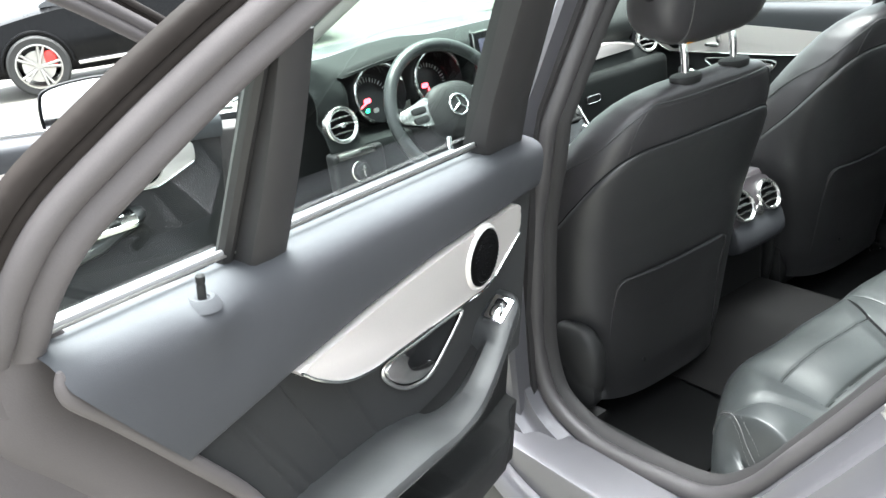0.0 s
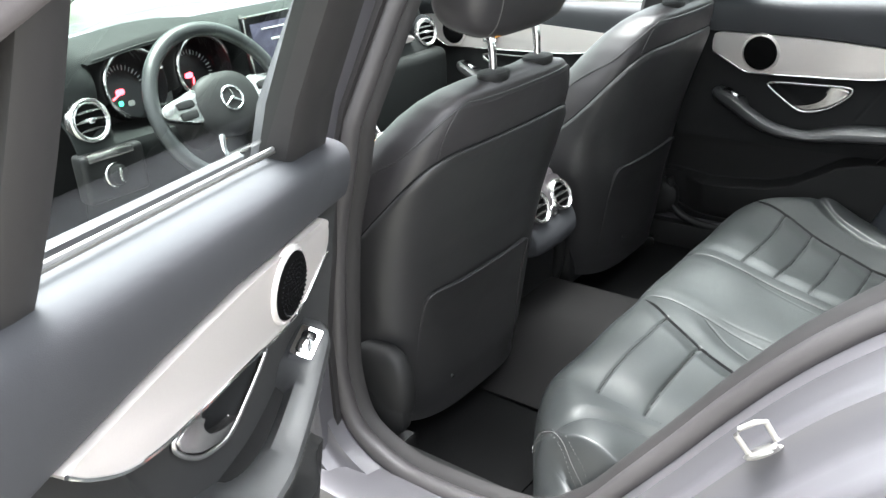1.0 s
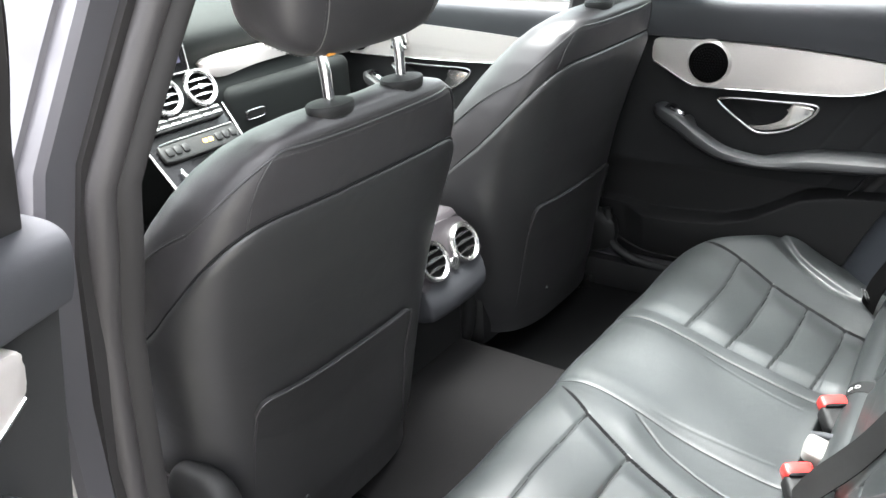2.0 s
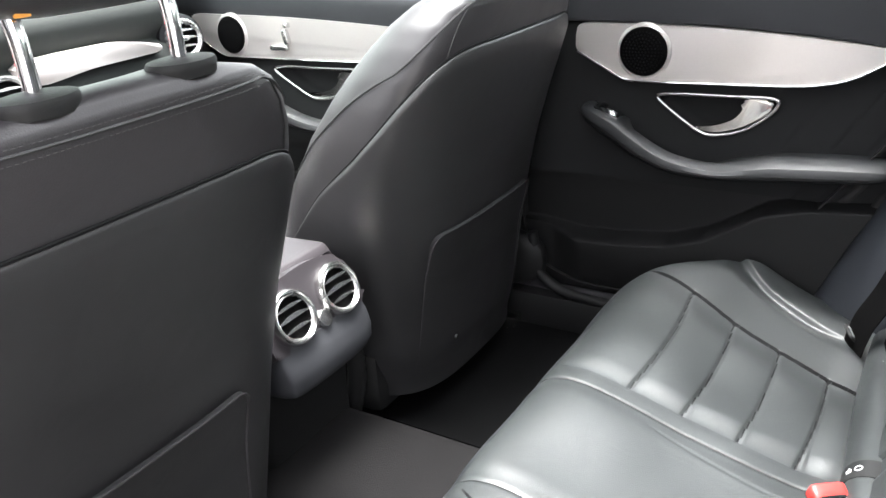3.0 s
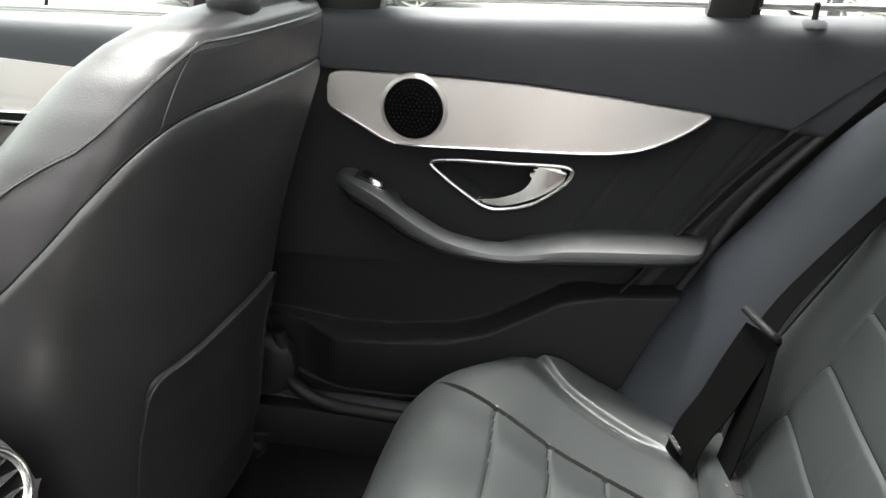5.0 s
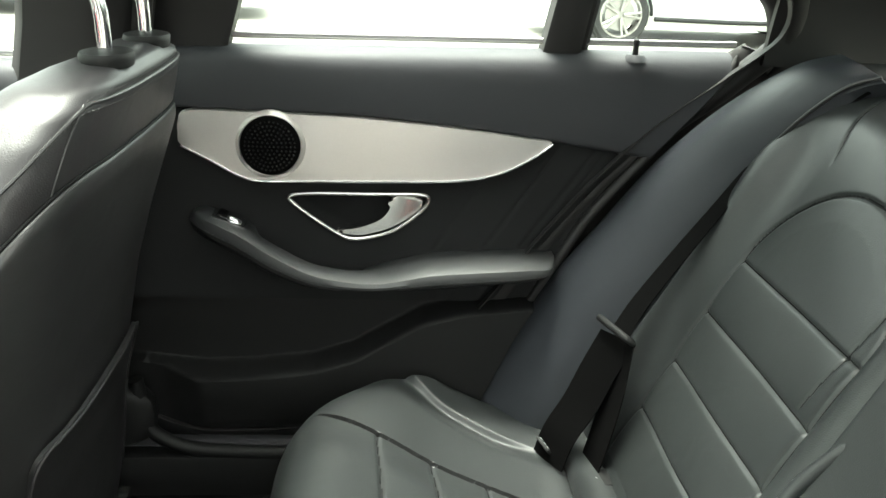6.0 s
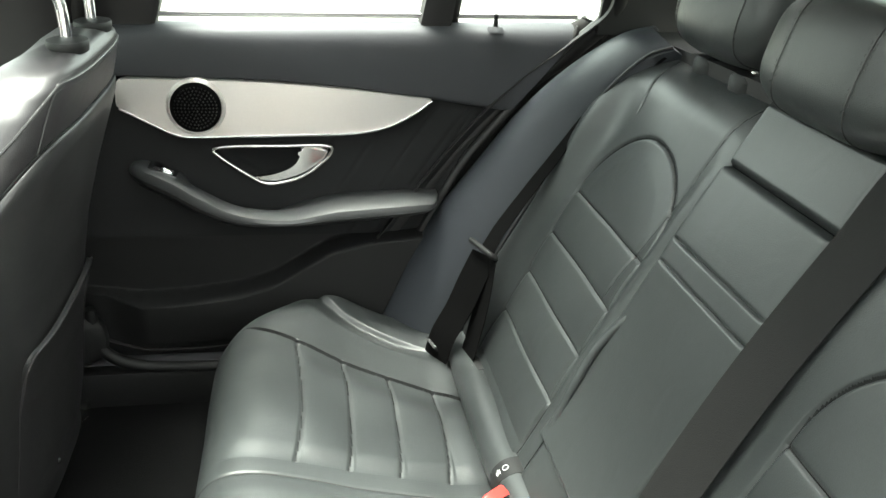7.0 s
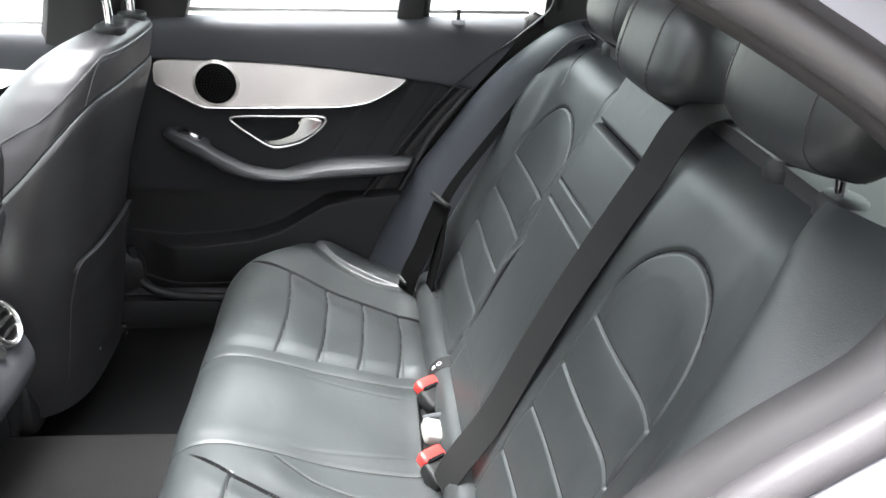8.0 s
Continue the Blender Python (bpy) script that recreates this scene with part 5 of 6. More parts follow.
    groove = [at(z, a, 0.0006) for z, a in top_seam]
    part("top_seam", tube(groove, 0.0016, 6), SHELL, back, "sewn seam")
    sew = stitches([at(z + 0.005, a, 0.0008) for z, a in top_seam])
    stitches([at(z - 0.006, a, 0.0008) for z, a in top_seam], bm=sew)
    for sgn in (-1, 1):
        a0 = 1.5 * math.pi + sgn * math.radians(52)
        line = [at(0.974 - 0.085 * t, a0 + sgn * math.radians(3 - 9 * t), 0.0005) for t in np.linspace(0, 1, 12)]
        part("side_seam", tube(line, 0.0012, 6), SHELL, back, "sewn side seam")
    part("stitching", sew, THREAD, back, "grey stitching")
    # headrest
    rest_y, rest_z = -0.120, 1.165
    tilt = Euler((radians(10), 0, 0)).to_matrix()
    pad = part("headrest", blob((xc + 0.010, rest_y, rest_z), (0.305, 0.140, 0.215), 3.5, tilt, 48, 28), SEATLEATHER, seat, "black leather headrest")
    for sx in (-1, 1):
        pts = pad_seam((xc + 0.010, rest_y, rest_z), (0.305, 0.140, 0.215), 3.5, tilt, sx * 0.100)
        sew = tube(pts, 0.0009, 6, closed=True)
        stitches([p + Vector((sx * 0.005, 0, 0)) for p in pts], bm=sew)
        part("headrest_stitching", sew, THREAD, pad, "grey stitching")
    part("headrest_button", lathe([(0.013, -0.004), (0.013, 0.002), (0.010, 0.004), (0.002, 0.004)], facing((xc - 0.142, rest_y - 0.01, rest_z - 0.01), (-1, 0, 0)), 24), PLASTIC, pad, "round black side button")
    for dx in (-0.072, 0.066):
        part("post", tube(smooth([(xc + dx + 0.008, -0.137, 0.99), (xc + dx + 0.008, -0.136, 1.04), (xc + dx + 0.008, -0.128, 1.075), (xc + dx + 0.008, -0.12, 1.10)], 5), 0.0068, 14), CHROME, seat, "chrome headrest post")
        part("post_collar", lathe([(0.029, -0.008), (0.0300, -0.002), (0.0305, 0.002), (0.0290, 0.005), (0.022, 0.0065), (0.008, 0.007)], Matrix.Translation((xc + dx + 0.008, -0.138, 1.000)) @ Matrix.Diagonal((1.12, 0.8, 1, 1)), 28), PLASTIC, seat, "black oval collar")
    # cushion, side skirts
    u, v = np.meshgrid(np.linspace(-1, 1, 60), np.linspace(0, 1, 50), indexing="ij")
    y = 0.08 + 0.50 * v
    z = 0.455 + 0.055 * v + 0.040 * np.abs(u) ** 4 - 0.16 * step(v, 0.88, 1.0) - 0.18 * step(np.abs(u), 0.93, 1.0)
    sheet("cushion", np.stack([xc + 0.262 * u, y, z], -1), SEATLEATHER, seat, "black leather seat cushion", thick=0.01)
    part("seat_base", box(xc - 0.225, xc + 0.225, 0.03, 0.54, 0.298, 0.44, 0.02), PLASTIC, seat, "black plastic seat base")
    sx = math.copysign(1, xc)
    part("side_skirt", blob((xc + sx * 0.252, 0.17, 0.405), (0.060, 0.46, 0.135), 3.2, None, 28, 14), PLASTIC, seat, "black plastic side skirt")
    if xc < 0:
        part("hinge_cover", blob((xc + sx * 0.245, 0.00, 0.455), (0.062, 0.135, 0.165), 2.6, None, 24, 14), PLASTIC, seat, "rounded black hinge cover")
    seat.location.y += forward
    seat.location.z += higher
    return seat


front_seat(-0.357, "black leather driver's seat with a rear map pocket", 0.895, 0.0, -0.024)
front_seat(0.377, "black leather passenger seat with a rear map pocket", 0.914, 0.003, -0.015, 0.013)
front_tag = tagged(part("paper_tag", box(-0.4270, -0.4150, -0.150, -0.146, 1.060, 1.074, 0.001), ORANGETAG, None), "small orange tag stuck under the headrest", "tag")


# ---- dashboard ----
def vent(parent, at, way, r, label="round chrome-ringed air vent", key=False):
    """A round vent: outer ring, second ring, black bowl, three curved blades and, where it has one, a centre key."""
    m = facing(at, way)
    if (m.to_3x3() @ Vector((0, 1, 0))).z < 0:
        m = m @ Matrix.Rotation(math.pi, 4, "Z")
    if abs((m.to_3x3() @ Vector((1, 0, 0))).z) > 0.5:
        m = m @ Matrix.Rotation(-math.pi / 2, 4, "Z")
    ring = part("air_vent", lathe([(r * 1.0, -0.012), (r * 1.03, 0.003), (r * 1.01, 0.009), (r * 0.96, 0.0125), (r * 0.90, 0.0125), (r * 0.86, 0.010), (r * 0.855, -0.010)], m, 44, cap=False), SATIN, parent, label)
    part("inner_ring", lathe([(r * 0.845, 0.002), (r * 0.84, 0.0095), (r * 0.80, 0.0105), (r * 0.755, 0.009), (r * 0.745, 0.0)], m, 40, cap=False), SATIN, ring, "silver inner ring")
    part("vent_bowl", lathe([(r * 0.86, 0.0006), (r * 0.80, 0.0025), (r * 0.40, 0.0020), (0.001, 0.0018)], m, 32), BELT, ring, "black vent bowl")
    for k in range(3):
        v = (k - 1) * r * 0.40
        w = math.sqrt((r * 0.76) ** 2 - v * v)
        q = np.linspace(-1, 1, 13)
        low = [(w * t, v - 0.0014) for t in q]
        top = [(w * t, v + 0.0004 + (0.0055 if k == 1 else 0.0035) * (1 - t * t)) for t in q[::-1]]
        part("blade", prism(low + top, "z", 0.0045, 0.0075, 0.0006, 1), SATIN, ring, "silver-edged blade", m)
    if key:
        part("centre_key", blob(m @ Vector((0, 0, 0.010)), (0.017, 0.013, 0.013), 3, m.to_3x3(), 16, 8), CHROME, ring, "chrome centre key")
    return ring, m


def dashboard():
    dash = thing("dashboard", "black dashboard with silver vents and instrument dials", "dashboard", (0, 0.9, 0.5))
    prof = smooth([(1.11, 0.975, 0), (1.00, 0.984, 0), (0.91, 0.982, 0), (0.83, 0.966, 0), (0.778, 0.938, 0), (0.770, 0.905, 0), (0.782, 0.870, 0), (0.760, 0.850, 0), (0.745, 0.825, 0), (0.735, 0.790, 0), (0.740, 0.72, 0), (0.765, 0.64, 0), (0.82, 0.56, 0), (0.90, 0.50, 0)], 6)
    xs = np.linspace(-0.69, 0.615, 90)
    rows = []
    for x in xs:
        hood = 0.036 * float(bump(np.array(x + 0.378), 0.21))
        sink = 0.135 * float(step(np.array(-x), 0.12, 0.20)) * float(1 - step(np.array(-x), 0.52, 0.62))
        rows.append([(x, p.x + sink * (1 if 0.80 < p.y < 0.955 and p.x < 0.86 else 0) - 0.05 * hood * (1 if p.y > 0.95 else 0) + 0.05 * abs(x) ** 3 + 0.16 * float(step(np.array(x), 0.50, 0.60)) * (p.y < 0.95), p.y + hood * (1 if p.y > 0.93 else 0) * min((p.y - 0.93) / 0.03, 1.0) * float(1 - step(np.array(p.x), 0.90, 1.06))) for p in prof])
    sheet("dash_body", np.array(rows), DASH, dash, "black soft dashboard top", thick=0.006)
    # instruments under two arched hoods
    face_y = 0.872
    part("instrument_panel", box(-0.565, -0.195, face_y + 0.022, face_y + 0.040, 0.805, 0.975, 0.004), GLOSS, dash, "black instrument panel")
    for gx, needle in ((-0.478, 205), (-0.283, 250)):
        m = facing((gx, face_y, 0.883), (0, -0.94, 0.34))
        hood = []
        for r, h in ((0.079, 0.050), (0.083, 0.052), (0.088, 0.046), (0.092, -0.02)):
            hood.append([tuple(m @ Vector((r * math.cos(t), r * math.sin(t), h + 0.018 * math.sin(t)))) for t in np.linspace(math.radians(-20), math.radians(200), 40)])
        sheet("dial_hood", np.array(hood), PLASTIC, dash, "black arched dial hood", thick=0.003)
        inner = [[tuple(m @ Vector((r * math.cos(t), r * math.sin(t), h))) for t in np.linspace(0, math.tau, 49)] for r, h in ((0.079, 0.056), (0.072, 0.0))]
        sheet("dial_funnel", np.array(inner), GLOSS, dash, "gloss black funnel")
        dial = part("dial", lathe([(0.072, -0.01), (0.0725, 0.002), (0.070, 0.003), (0.068, -0.002), (0.001, -0.003)], m, 48), GLOSS, dash, "black instrument dial")
        arch = [m @ Vector((0.0770 * math.cos(t), 0.0770 * math.sin(t), 0.058 + 0.018 * math.sin(t))) for t in np.linspace(math.radians(15), math.radians(240), 40)]
        part("dial_ring", tube(arch, 0.0046, 8), SATIN, dial, "silver dial ring")
        for k in range(27):
            t = math.radians(225 - k * 10)
            part("tick_mark", tube([m @ Vector((0.047 * math.cos(t), 0.047 * math.sin(t), 0.0)), m @ Vector((0.058 * math.cos(t), 0.058 * math.sin(t), 0.0))], 0.0008 if k % 3 else 0.0014, 5), WHITEPRINT, dial, "white tick mark")
        t = math.radians(needle)
        part("needle", tube([m @ Vector((0.012 * math.cos(t), 0.012 * math.sin(t), 0.002)), m @ Vector((0.048 * math.cos(t), 0.048 * math.sin(t), 0.002))], 0.0022, 6), REDLIGHT, dial, "red needle")
        part("warning_light", blob(m @ Vector((-0.014, -0.004, 0.0)), (0.024, 0.004, 0.015), 3, None, 10, 6), REDLIGHT, dial, "red warning light")
        if gx < -0.4:
            part("warning_light", blob(m @ Vector((-0.022, -0.030, 0.0)), (0.012, 0.004, 0.012), 3, None, 10, 6), GREENLIGHT, dial, "green warning light")
            part("warning_light", blob(m @ Vector((0.004, -0.034, 0.0)), (0.018, 0.004, 0.014), 3, None, 10, 6), WHITEPRINT, dial, "white lit symbol")
    part("info_display", box(-0.412, -0.350, face_y + 0.004, face_y + 0.010, 0.825, 0.895, 0.002), WHITEPRINT, dash, "lit display between the dials")
    # free-standing screen
    tilt = Matrix.Translation((-0.061, 0.768, 0.936)) @ Euler((radians(-8), 0, 0)).to_matrix().to_4x4()
    part("screen_housing", box(-0.127, 0.127, -0.008, 0.010, -0.072, 0.072, 0.006), GLOSS, dash, "gloss black screen housing", tilt)
    part("screen_rim", tube([tilt @ Vector(q) for q in smooth([(-0.125, -0.009, -0.066), (-0.125, -0.009, 0.066), (-0.117, -0.009, 0.071), (0.117, -0.009, 0.071), (0.125, -0.009, 0.066), (0.125, -0.009, -0.066), (0.117, -0.009, -0.071), (-0.117, -0.009, -0.071)], 4, closed=True)], 0.0022, 6, closed=True), SATIN, dash, "silver screen rim")
    scr = part("screen", box(-0.108, 0.108, -0.0105, -0.0075, -0.050, 0.052, 0.001), SCREEN, dash, "lit blue screen", tilt)
    marks = bmesh.new()
    for x0, x1, z, r in ((-0.075, 0.060, 0.036, 0.0022), (-0.050, 0.045, 0.008, 0.003), (-0.030, 0.030, -0.018, 0.004)):
        tube([tilt @ Vector((x0, -0.0110, z)), tilt @ Vector((x1, -0.0110, z))], r, 6, flat=1.0, bm=marks)
    part("screen_print", marks, WHITEPRINT, scr, "pale bars on the screen")
    # vents
    vent(dash, (-0.642, 0.762, 0.862), (0.10, -0.98, 0.16), 0.048, key=True)
    drum = facing((0.508, 0.756, 0.860), (-0.16, -0.97, 0.14))
    part("vent_drum", lathe([(0.030, -0.13), (0.056, -0.12), (0.058, -0.02), (0.054, -0.004), (0.040, 0.0)], drum, 36), GLOSS, dash, "gloss black vent drum")
    vent(dash, (0.508, 0.756, 0.860), (-0.16, -0.97, 0.14), 0.042, key=True)
    for x in (-0.124, -0.026, 0.072):
        vent(dash, (x, 0.735, 0.826), (0, -0.90, 0.42), 0.043, key=True)
    # silver strip on the passenger's side
    strip = [(0.120, 0.880), (0.30, 0.884), (0.37, 0.876), (0.425, 0.864), (0.425, 0.850), (0.36, 0.848), (0.25, 0.846), (0.130, 0.838)]
    part("silver_strip", prism([(p.x, p.y) for p in smooth([(x, z, 0) for x, z in strip], 4, closed=True)], "y", 0.735, 0.78, 0.003), SILVER, dash, "silver dashboard strip")
    glove = part("glove_box", box(0.13, 0.572, 0.712, 0.80, 0.60, 0.812, 0.034, 5), DASH, dash, "dark glove box lid")
    part("glove_latch", blob((0.205, 0.710, 0.738), (0.060, 0.008, 0.024), 5), PLASTIC, glove, "black latch")
    part("latch_rim", tube([Vector((0.205 + 0.029 * math.copysign(abs(math.cos(t)) ** 0.4, math.cos(t)), 0.7060, 0.738 + 0.011 * math.copysign(abs(math.sin(t)) ** 0.4, math.sin(t)))) for t in np.linspace(0, math.tau, 33)[:-1]], 0.0010, 6, closed=True), SATIN, glove, "thin chrome rim")
    # light switch and trim left of the wheel
    part("switch_panel", box(-0.700, -0.550, 0.722, 0.77, 0.690, 0.800, 0.012, 3), PLASTIC, dash, "black switch panel")
    part("vent_sill", box(-0.690, -0.580, 0.712, 0.735, 0.785, 0.803, 0.005), SATIN, dash, "silver slot strip")
    m = facing((-0.633, 0.716, 0.746), (0.05, -0.98, 0.15))
    knob = part("light_switch", lathe([(0.026, -0.01), (0.026, 0.004), (0.023, 0.006), (0.021, 0.016), (0.018, 0.018), (0.001, 0.018)], m, 32), PLASTIC, dash, "black rotary light switch")
    part("switch_ring", lathe([(0.0275, -0.002), (0.0275, 0.004), (0.0255, 0.006), (0.0245, 0.003)], m, 32), SATIN, knob, "silver ring")
    part("switch_key", blob(m @ Vector((0, 0, 0.020)), (0.007, 0.007, 0.030), 4, None), SATIN, knob, "silver key")
    # centre stack running down to the console
    slope = Matrix.Translation((0, 0.742, 0.800)) @ Euler((radians(-42), 0, 0)).to_matrix().to_4x4()
    # in the stack's own frame: x to the right, z up its face, -y out of it
    u, v = np.meshgrid(np.linspace(-1, 1, 20), np.linspace(0, 1, 20), indexing="ij")
    sheet("middle_slope", np.stack([u * (0.128 - 0.022 * v), 0.010 * np.abs(u) ** 4, -0.285 * v], -1), GLOSS, dash, "gloss black centre stack", slope, thick=0.012, flip=True)
    for sx in (-1, 1):
        part("slope_trim", tube([slope @ Vector((sx * (0.129 - 0.022 * t), 0.006, -0.285 * t)) for t in np.linspace(0, 1, 8)], 0.0035, 8), SATIN, dash, "silver trim line")
    bar = part("button_bar", blob((0, -0.004, -0.040), (0.215, 0.012, 0.034), 7, None, 40, 8), PLASTIC, dash, "black button bar", slope)
    for row in (0, 1):
        for k in range(7):
            part("button", blob((-0.087 + 0.029 * k, -0.0100, -0.033 - 0.014 * row), (0.026, 0.005, 0.0070), 5, None, 12, 5), SATIN, bar, "small silver button", slope)
    bar = part("climate_bar", blob((0, -0.004, -0.104), (0.215, 0.014, 0.050), 7, None, 40, 8), PLASTIC, dash, "black climate control bar", slope)
    part("climate_edge", tube([slope @ Vector((-0.100, -0.010, -0.084)), slope @ Vector((0.100, -0.010, -0.084))], 0.0028, 8), CHROME, bar, "chrome edge")
    for k in range(2):
        part("climate_display", box(0.004 + 0.015 * k, 0.015 + 0.015 * k, -0.0125, -0.010, -0.110, -0.101, 0.001), AMBERLIGHT, bar, "amber lit display", slope)
    for sx in (-1, 1):
        for k in range(3):
            part("climate_key", blob((sx * (0.088 - 0.021 * k), -0.0115, -0.106), (0.017, 0.008, 0.020), 4, None, 12, 6), PLASTIC, bar, "black climate key", slope)
    hoop = smooth([(-0.085, -0.006, -0.150), (-0.088, -0.012, -0.165), (-0.070, -0.016, -0.190), (0.0, -0.018, -0.200), (0.070, -0.016, -0.190), (0.088, -0.012, -0.165), (0.085, -0.006, -0.150)], 5)
    part("tray_hoop", tube([slope @ q for q in hoop], 0.0045, 10), CHROME, dash, "chrome tray hoop")


dashboard()


def steering_wheel():
    c, way = Vector((-0.384, 0.632, 0.856)), Vector((0, -0.90, 0.435)).normalized()
    wheel = thing("steering_wheel", "black leather steering wheel with silver spokes", "steering wheel", c)
    m = facing(c, way) @ Matrix.Rotation(math.pi, 4, "Z")
    # local x: to the right, local y: up the wheel
    if (m.to_3x3() @ Vector((0, 1, 0))).z < 0:
        m = m @ Matrix.Rotation(math.pi, 4, "Z")
    rim = [m @ Vector((0.176 * math.cos(t), 0.176 * math.sin(t) * (1.0 if math.sin(t) > -0.85 else 0.97), 0.0)) for t in (math.tau * k / 72 for k in range(72))]
    part("rim", tube(rim, 0.0165, 14, closed=True, up=way), LEATHER, wheel, "black leather rim")
    hub_part = part("hub", blob(m @ Vector((0, -0.006, 0.010)), (0.175, 0.150, 0.056), 2.5, m.to_3x3(), 40, 18), PLASTIC, wheel, "black airbag hub")
    star = bmesh.new()
    tube([m @ Vector((0.027 * math.cos(t), 0.027 * math.sin(t), 0.038)) for t in (math.tau * k / 40 for k in range(40))], 0.0030, 8, closed=True, bm=star)
    part("badge_ring", star, CHROME, hub_part, "chrome ring badge")
    for k in range(3):
        t = math.pi / 2 + math.tau * k / 3
        part("badge_arm", tube([m @ Vector((0, 0, 0.039)), m @ Vector((0.025 * math.cos(t), 0.025 * math.sin(t), 0.038))], [0.005, 0.0012], 8), CHROME, hub_part, "chrome badge arm")
    for sx in (-1, 1):
        sp = [(sx * 0.072, 0.040), (sx * 0.115, 0.034), (sx * 0.166, 0.020), (sx * 0.164, -0.006), (sx * 0.118, -0.022), (sx * 0.078, -0.030)]
        spoke = part("spoke", prism([(p.x, p.y) for p in smooth([(x, y, 0) for x, y in sp], 3, closed=True)], "z", 0.004, 0.022, 0.004), SATIN, wheel, "silver spoke", m)
        for dy in (0.014, -0.010):
            part("spoke_key", blob((sx * 0.112, dy, 0.024), (0.044, 0.019, 0.008), 4, None, 14, 6), PLASTIC, spoke, "black control key", m)
    low = bmesh.new()
    for sx in (-1, 1):
        tube([m @ Vector(q) for q in smooth([(sx * 0.050, -0.060, 0.016), (sx * 0.058, -0.100, 0.012), (sx * 0.050, -0.140, 0.006), (sx * 0.042, -0.168, 0.002)], 5)], 0.0075, 10, flat=0.7, bm=low)
    tube([m @ Vector(q) for q in ((-0.050, -0.112, 0.010), (0, -0.108, 0.012), (0.050, -0.112, 0.010))], 0.005, 8, bm=low)
    part("lower_spoke", low, CHROME, wheel, "bright lower spoke")
    part("column", tube([c - way * 0.02, c - way * 0.22], [0.055, 0.075], 16), PLASTIC, wheel, "black column cover")
    for sx, tip in ((-1, 0.145), (1, 0.140)):
        part("stalk", tube([m @ Vector((sx * 0.04, 0.01, -0.05)), m @ Vector((sx * tip, 0.042, -0.040))], [0.007, 0.010], 10), PLASTIC if sx < 0 else SATIN, wheel, "control stalk")


steering_wheel()


# ---- centre console ----
def console():
    con = thing("centre_console", "dark centre console with two rear air vents", "console", (0, 0.2, 0.3))
    part("console_body", box(-0.098, 0.098, 0.045, 0.60, 0.30, 0.612, 0.02, 3), PLASTIC, con, "black console body")
    u, v = np.meshgrid(np.linspace(-1, 1, 40), np.linspace(0, 1, 30), indexing="ij")
    e = np.clip((1 - np.abs(u)) / 0.10, 0, 1)
    z = 0.657 - 0.010 * v - 0.030 * (1 - e) ** 2 - 0.012 * np.clip(1 - v / 0.06, 0, 1) ** 2 - 0.004 * bump(u, 0.015)
    sheet("armrest_lid", np.stack([0.096 * u, 0.046 + 0.20 * v, z], -1), CONSOLE, con, "mauve-grey padded armrest lid", thick=0.03)
    part("gear_panel", box(-0.095, 0.095, 0.36, 0.62, 0.60, 0.652, 0.015), GLOSS, con, "gloss black panel")
    hook = smooth([(-0.06, 0.40, 0.672), (-0.055, 0.47, 0.690), (0.0, 0.50, 0.700), (0.055, 0.47, 0.690), (0.06, 0.40, 0.672)], 5)
    part("touch_rest", tube(hook, 0.010, 10, flat=0.7), SATIN, con, "silver hand rest")
    # rear face: slanted plate with rounded ends
    tilt = Matrix.Translation((-0.002, 0.012, 0.606)) @ Euler((radians(-24), 0, 0)).to_matrix().to_4x4()
    plate = smooth([(-0.104, -0.030, 0), (-0.099, 0.020, 0), (-0.082, 0.044, 0), (-0.03, 0.055, 0), (0.03, 0.055, 0), (0.072, 0.044, 0), (0.088, 0.020, 0), (0.093, -0.022, 0), (0.086, -0.036, 0), (0.0, -0.044, 0), (-0.092, -0.040, 0)], 5, closed=True)
    face = part("vent_panel", prism([(p.x, p.y) for p in plate], "y", -0.006, 0.10, 0.006, 3), CONSOLE, con, "mauve-grey vent panel", tilt)
    way = (0, -0.914, 0.407)
    for x in (-0.054, 0.044):
        vent(con, (x, 0.006, 0.609), way, 0.0385)
    m = facing((-0.003, 0.003, 0.583), way)
    part("vent_dial", lathe([(0.0135, -0.006), (0.0135, 0.012), (0.0115, 0.016), (0.001, 0.0165)], m, 18), SATIN, con, "small chrome vent dial")
    low = smooth([(-0.106, 0.06, 0), (-0.102, 0.020, 0), (-0.086, 0.006, 0), (-0.005, 0.002, 0), (0.076, 0.006, 0), (0.092, 0.020, 0), (0.095, 0.06, 0)], 6)
    rows = []
    for t, (w, dy, z) in enumerate([(0.97, -0.012, 0.578), (0.985, -0.022, 0.560), (0.97, -0.029, 0.540), (0.94, -0.030, 0.522), (0.88, -0.022, 0.506), (0.80, 0.000, 0.494), (0.72, 0.040, 0.486), (0.66, 0.075, 0.484)]):
        rows.append([(q.x * w, q.y + dy, z) for q in low])
    part("lower_cover", loft([[Vector(p) for p in row] + [Vector((row[-1][0], 0.10, row[-1][2])), Vector((row[0][0], 0.10, row[0][2]))] for row in rows]), VINYL, con, "dark grey lower cover")
    part("console_foot", box(-0.075, 0.075, 0.075, 0.30, 0.30, 0.49, 0.015), PLASTIC, con, "black console foot")
    for sx in (-1, 1):
        part("side_duct", tube(smooth([(sx * 0.095, 0.06, 0.50), (sx * 0.112, 0.045, 0.46), (sx * 0.120, 0.05, 0.40), (sx * 0.122, 0.07, 0.33)], 5), 0.016, 12), PLASTIC, con, "black side duct")


console()


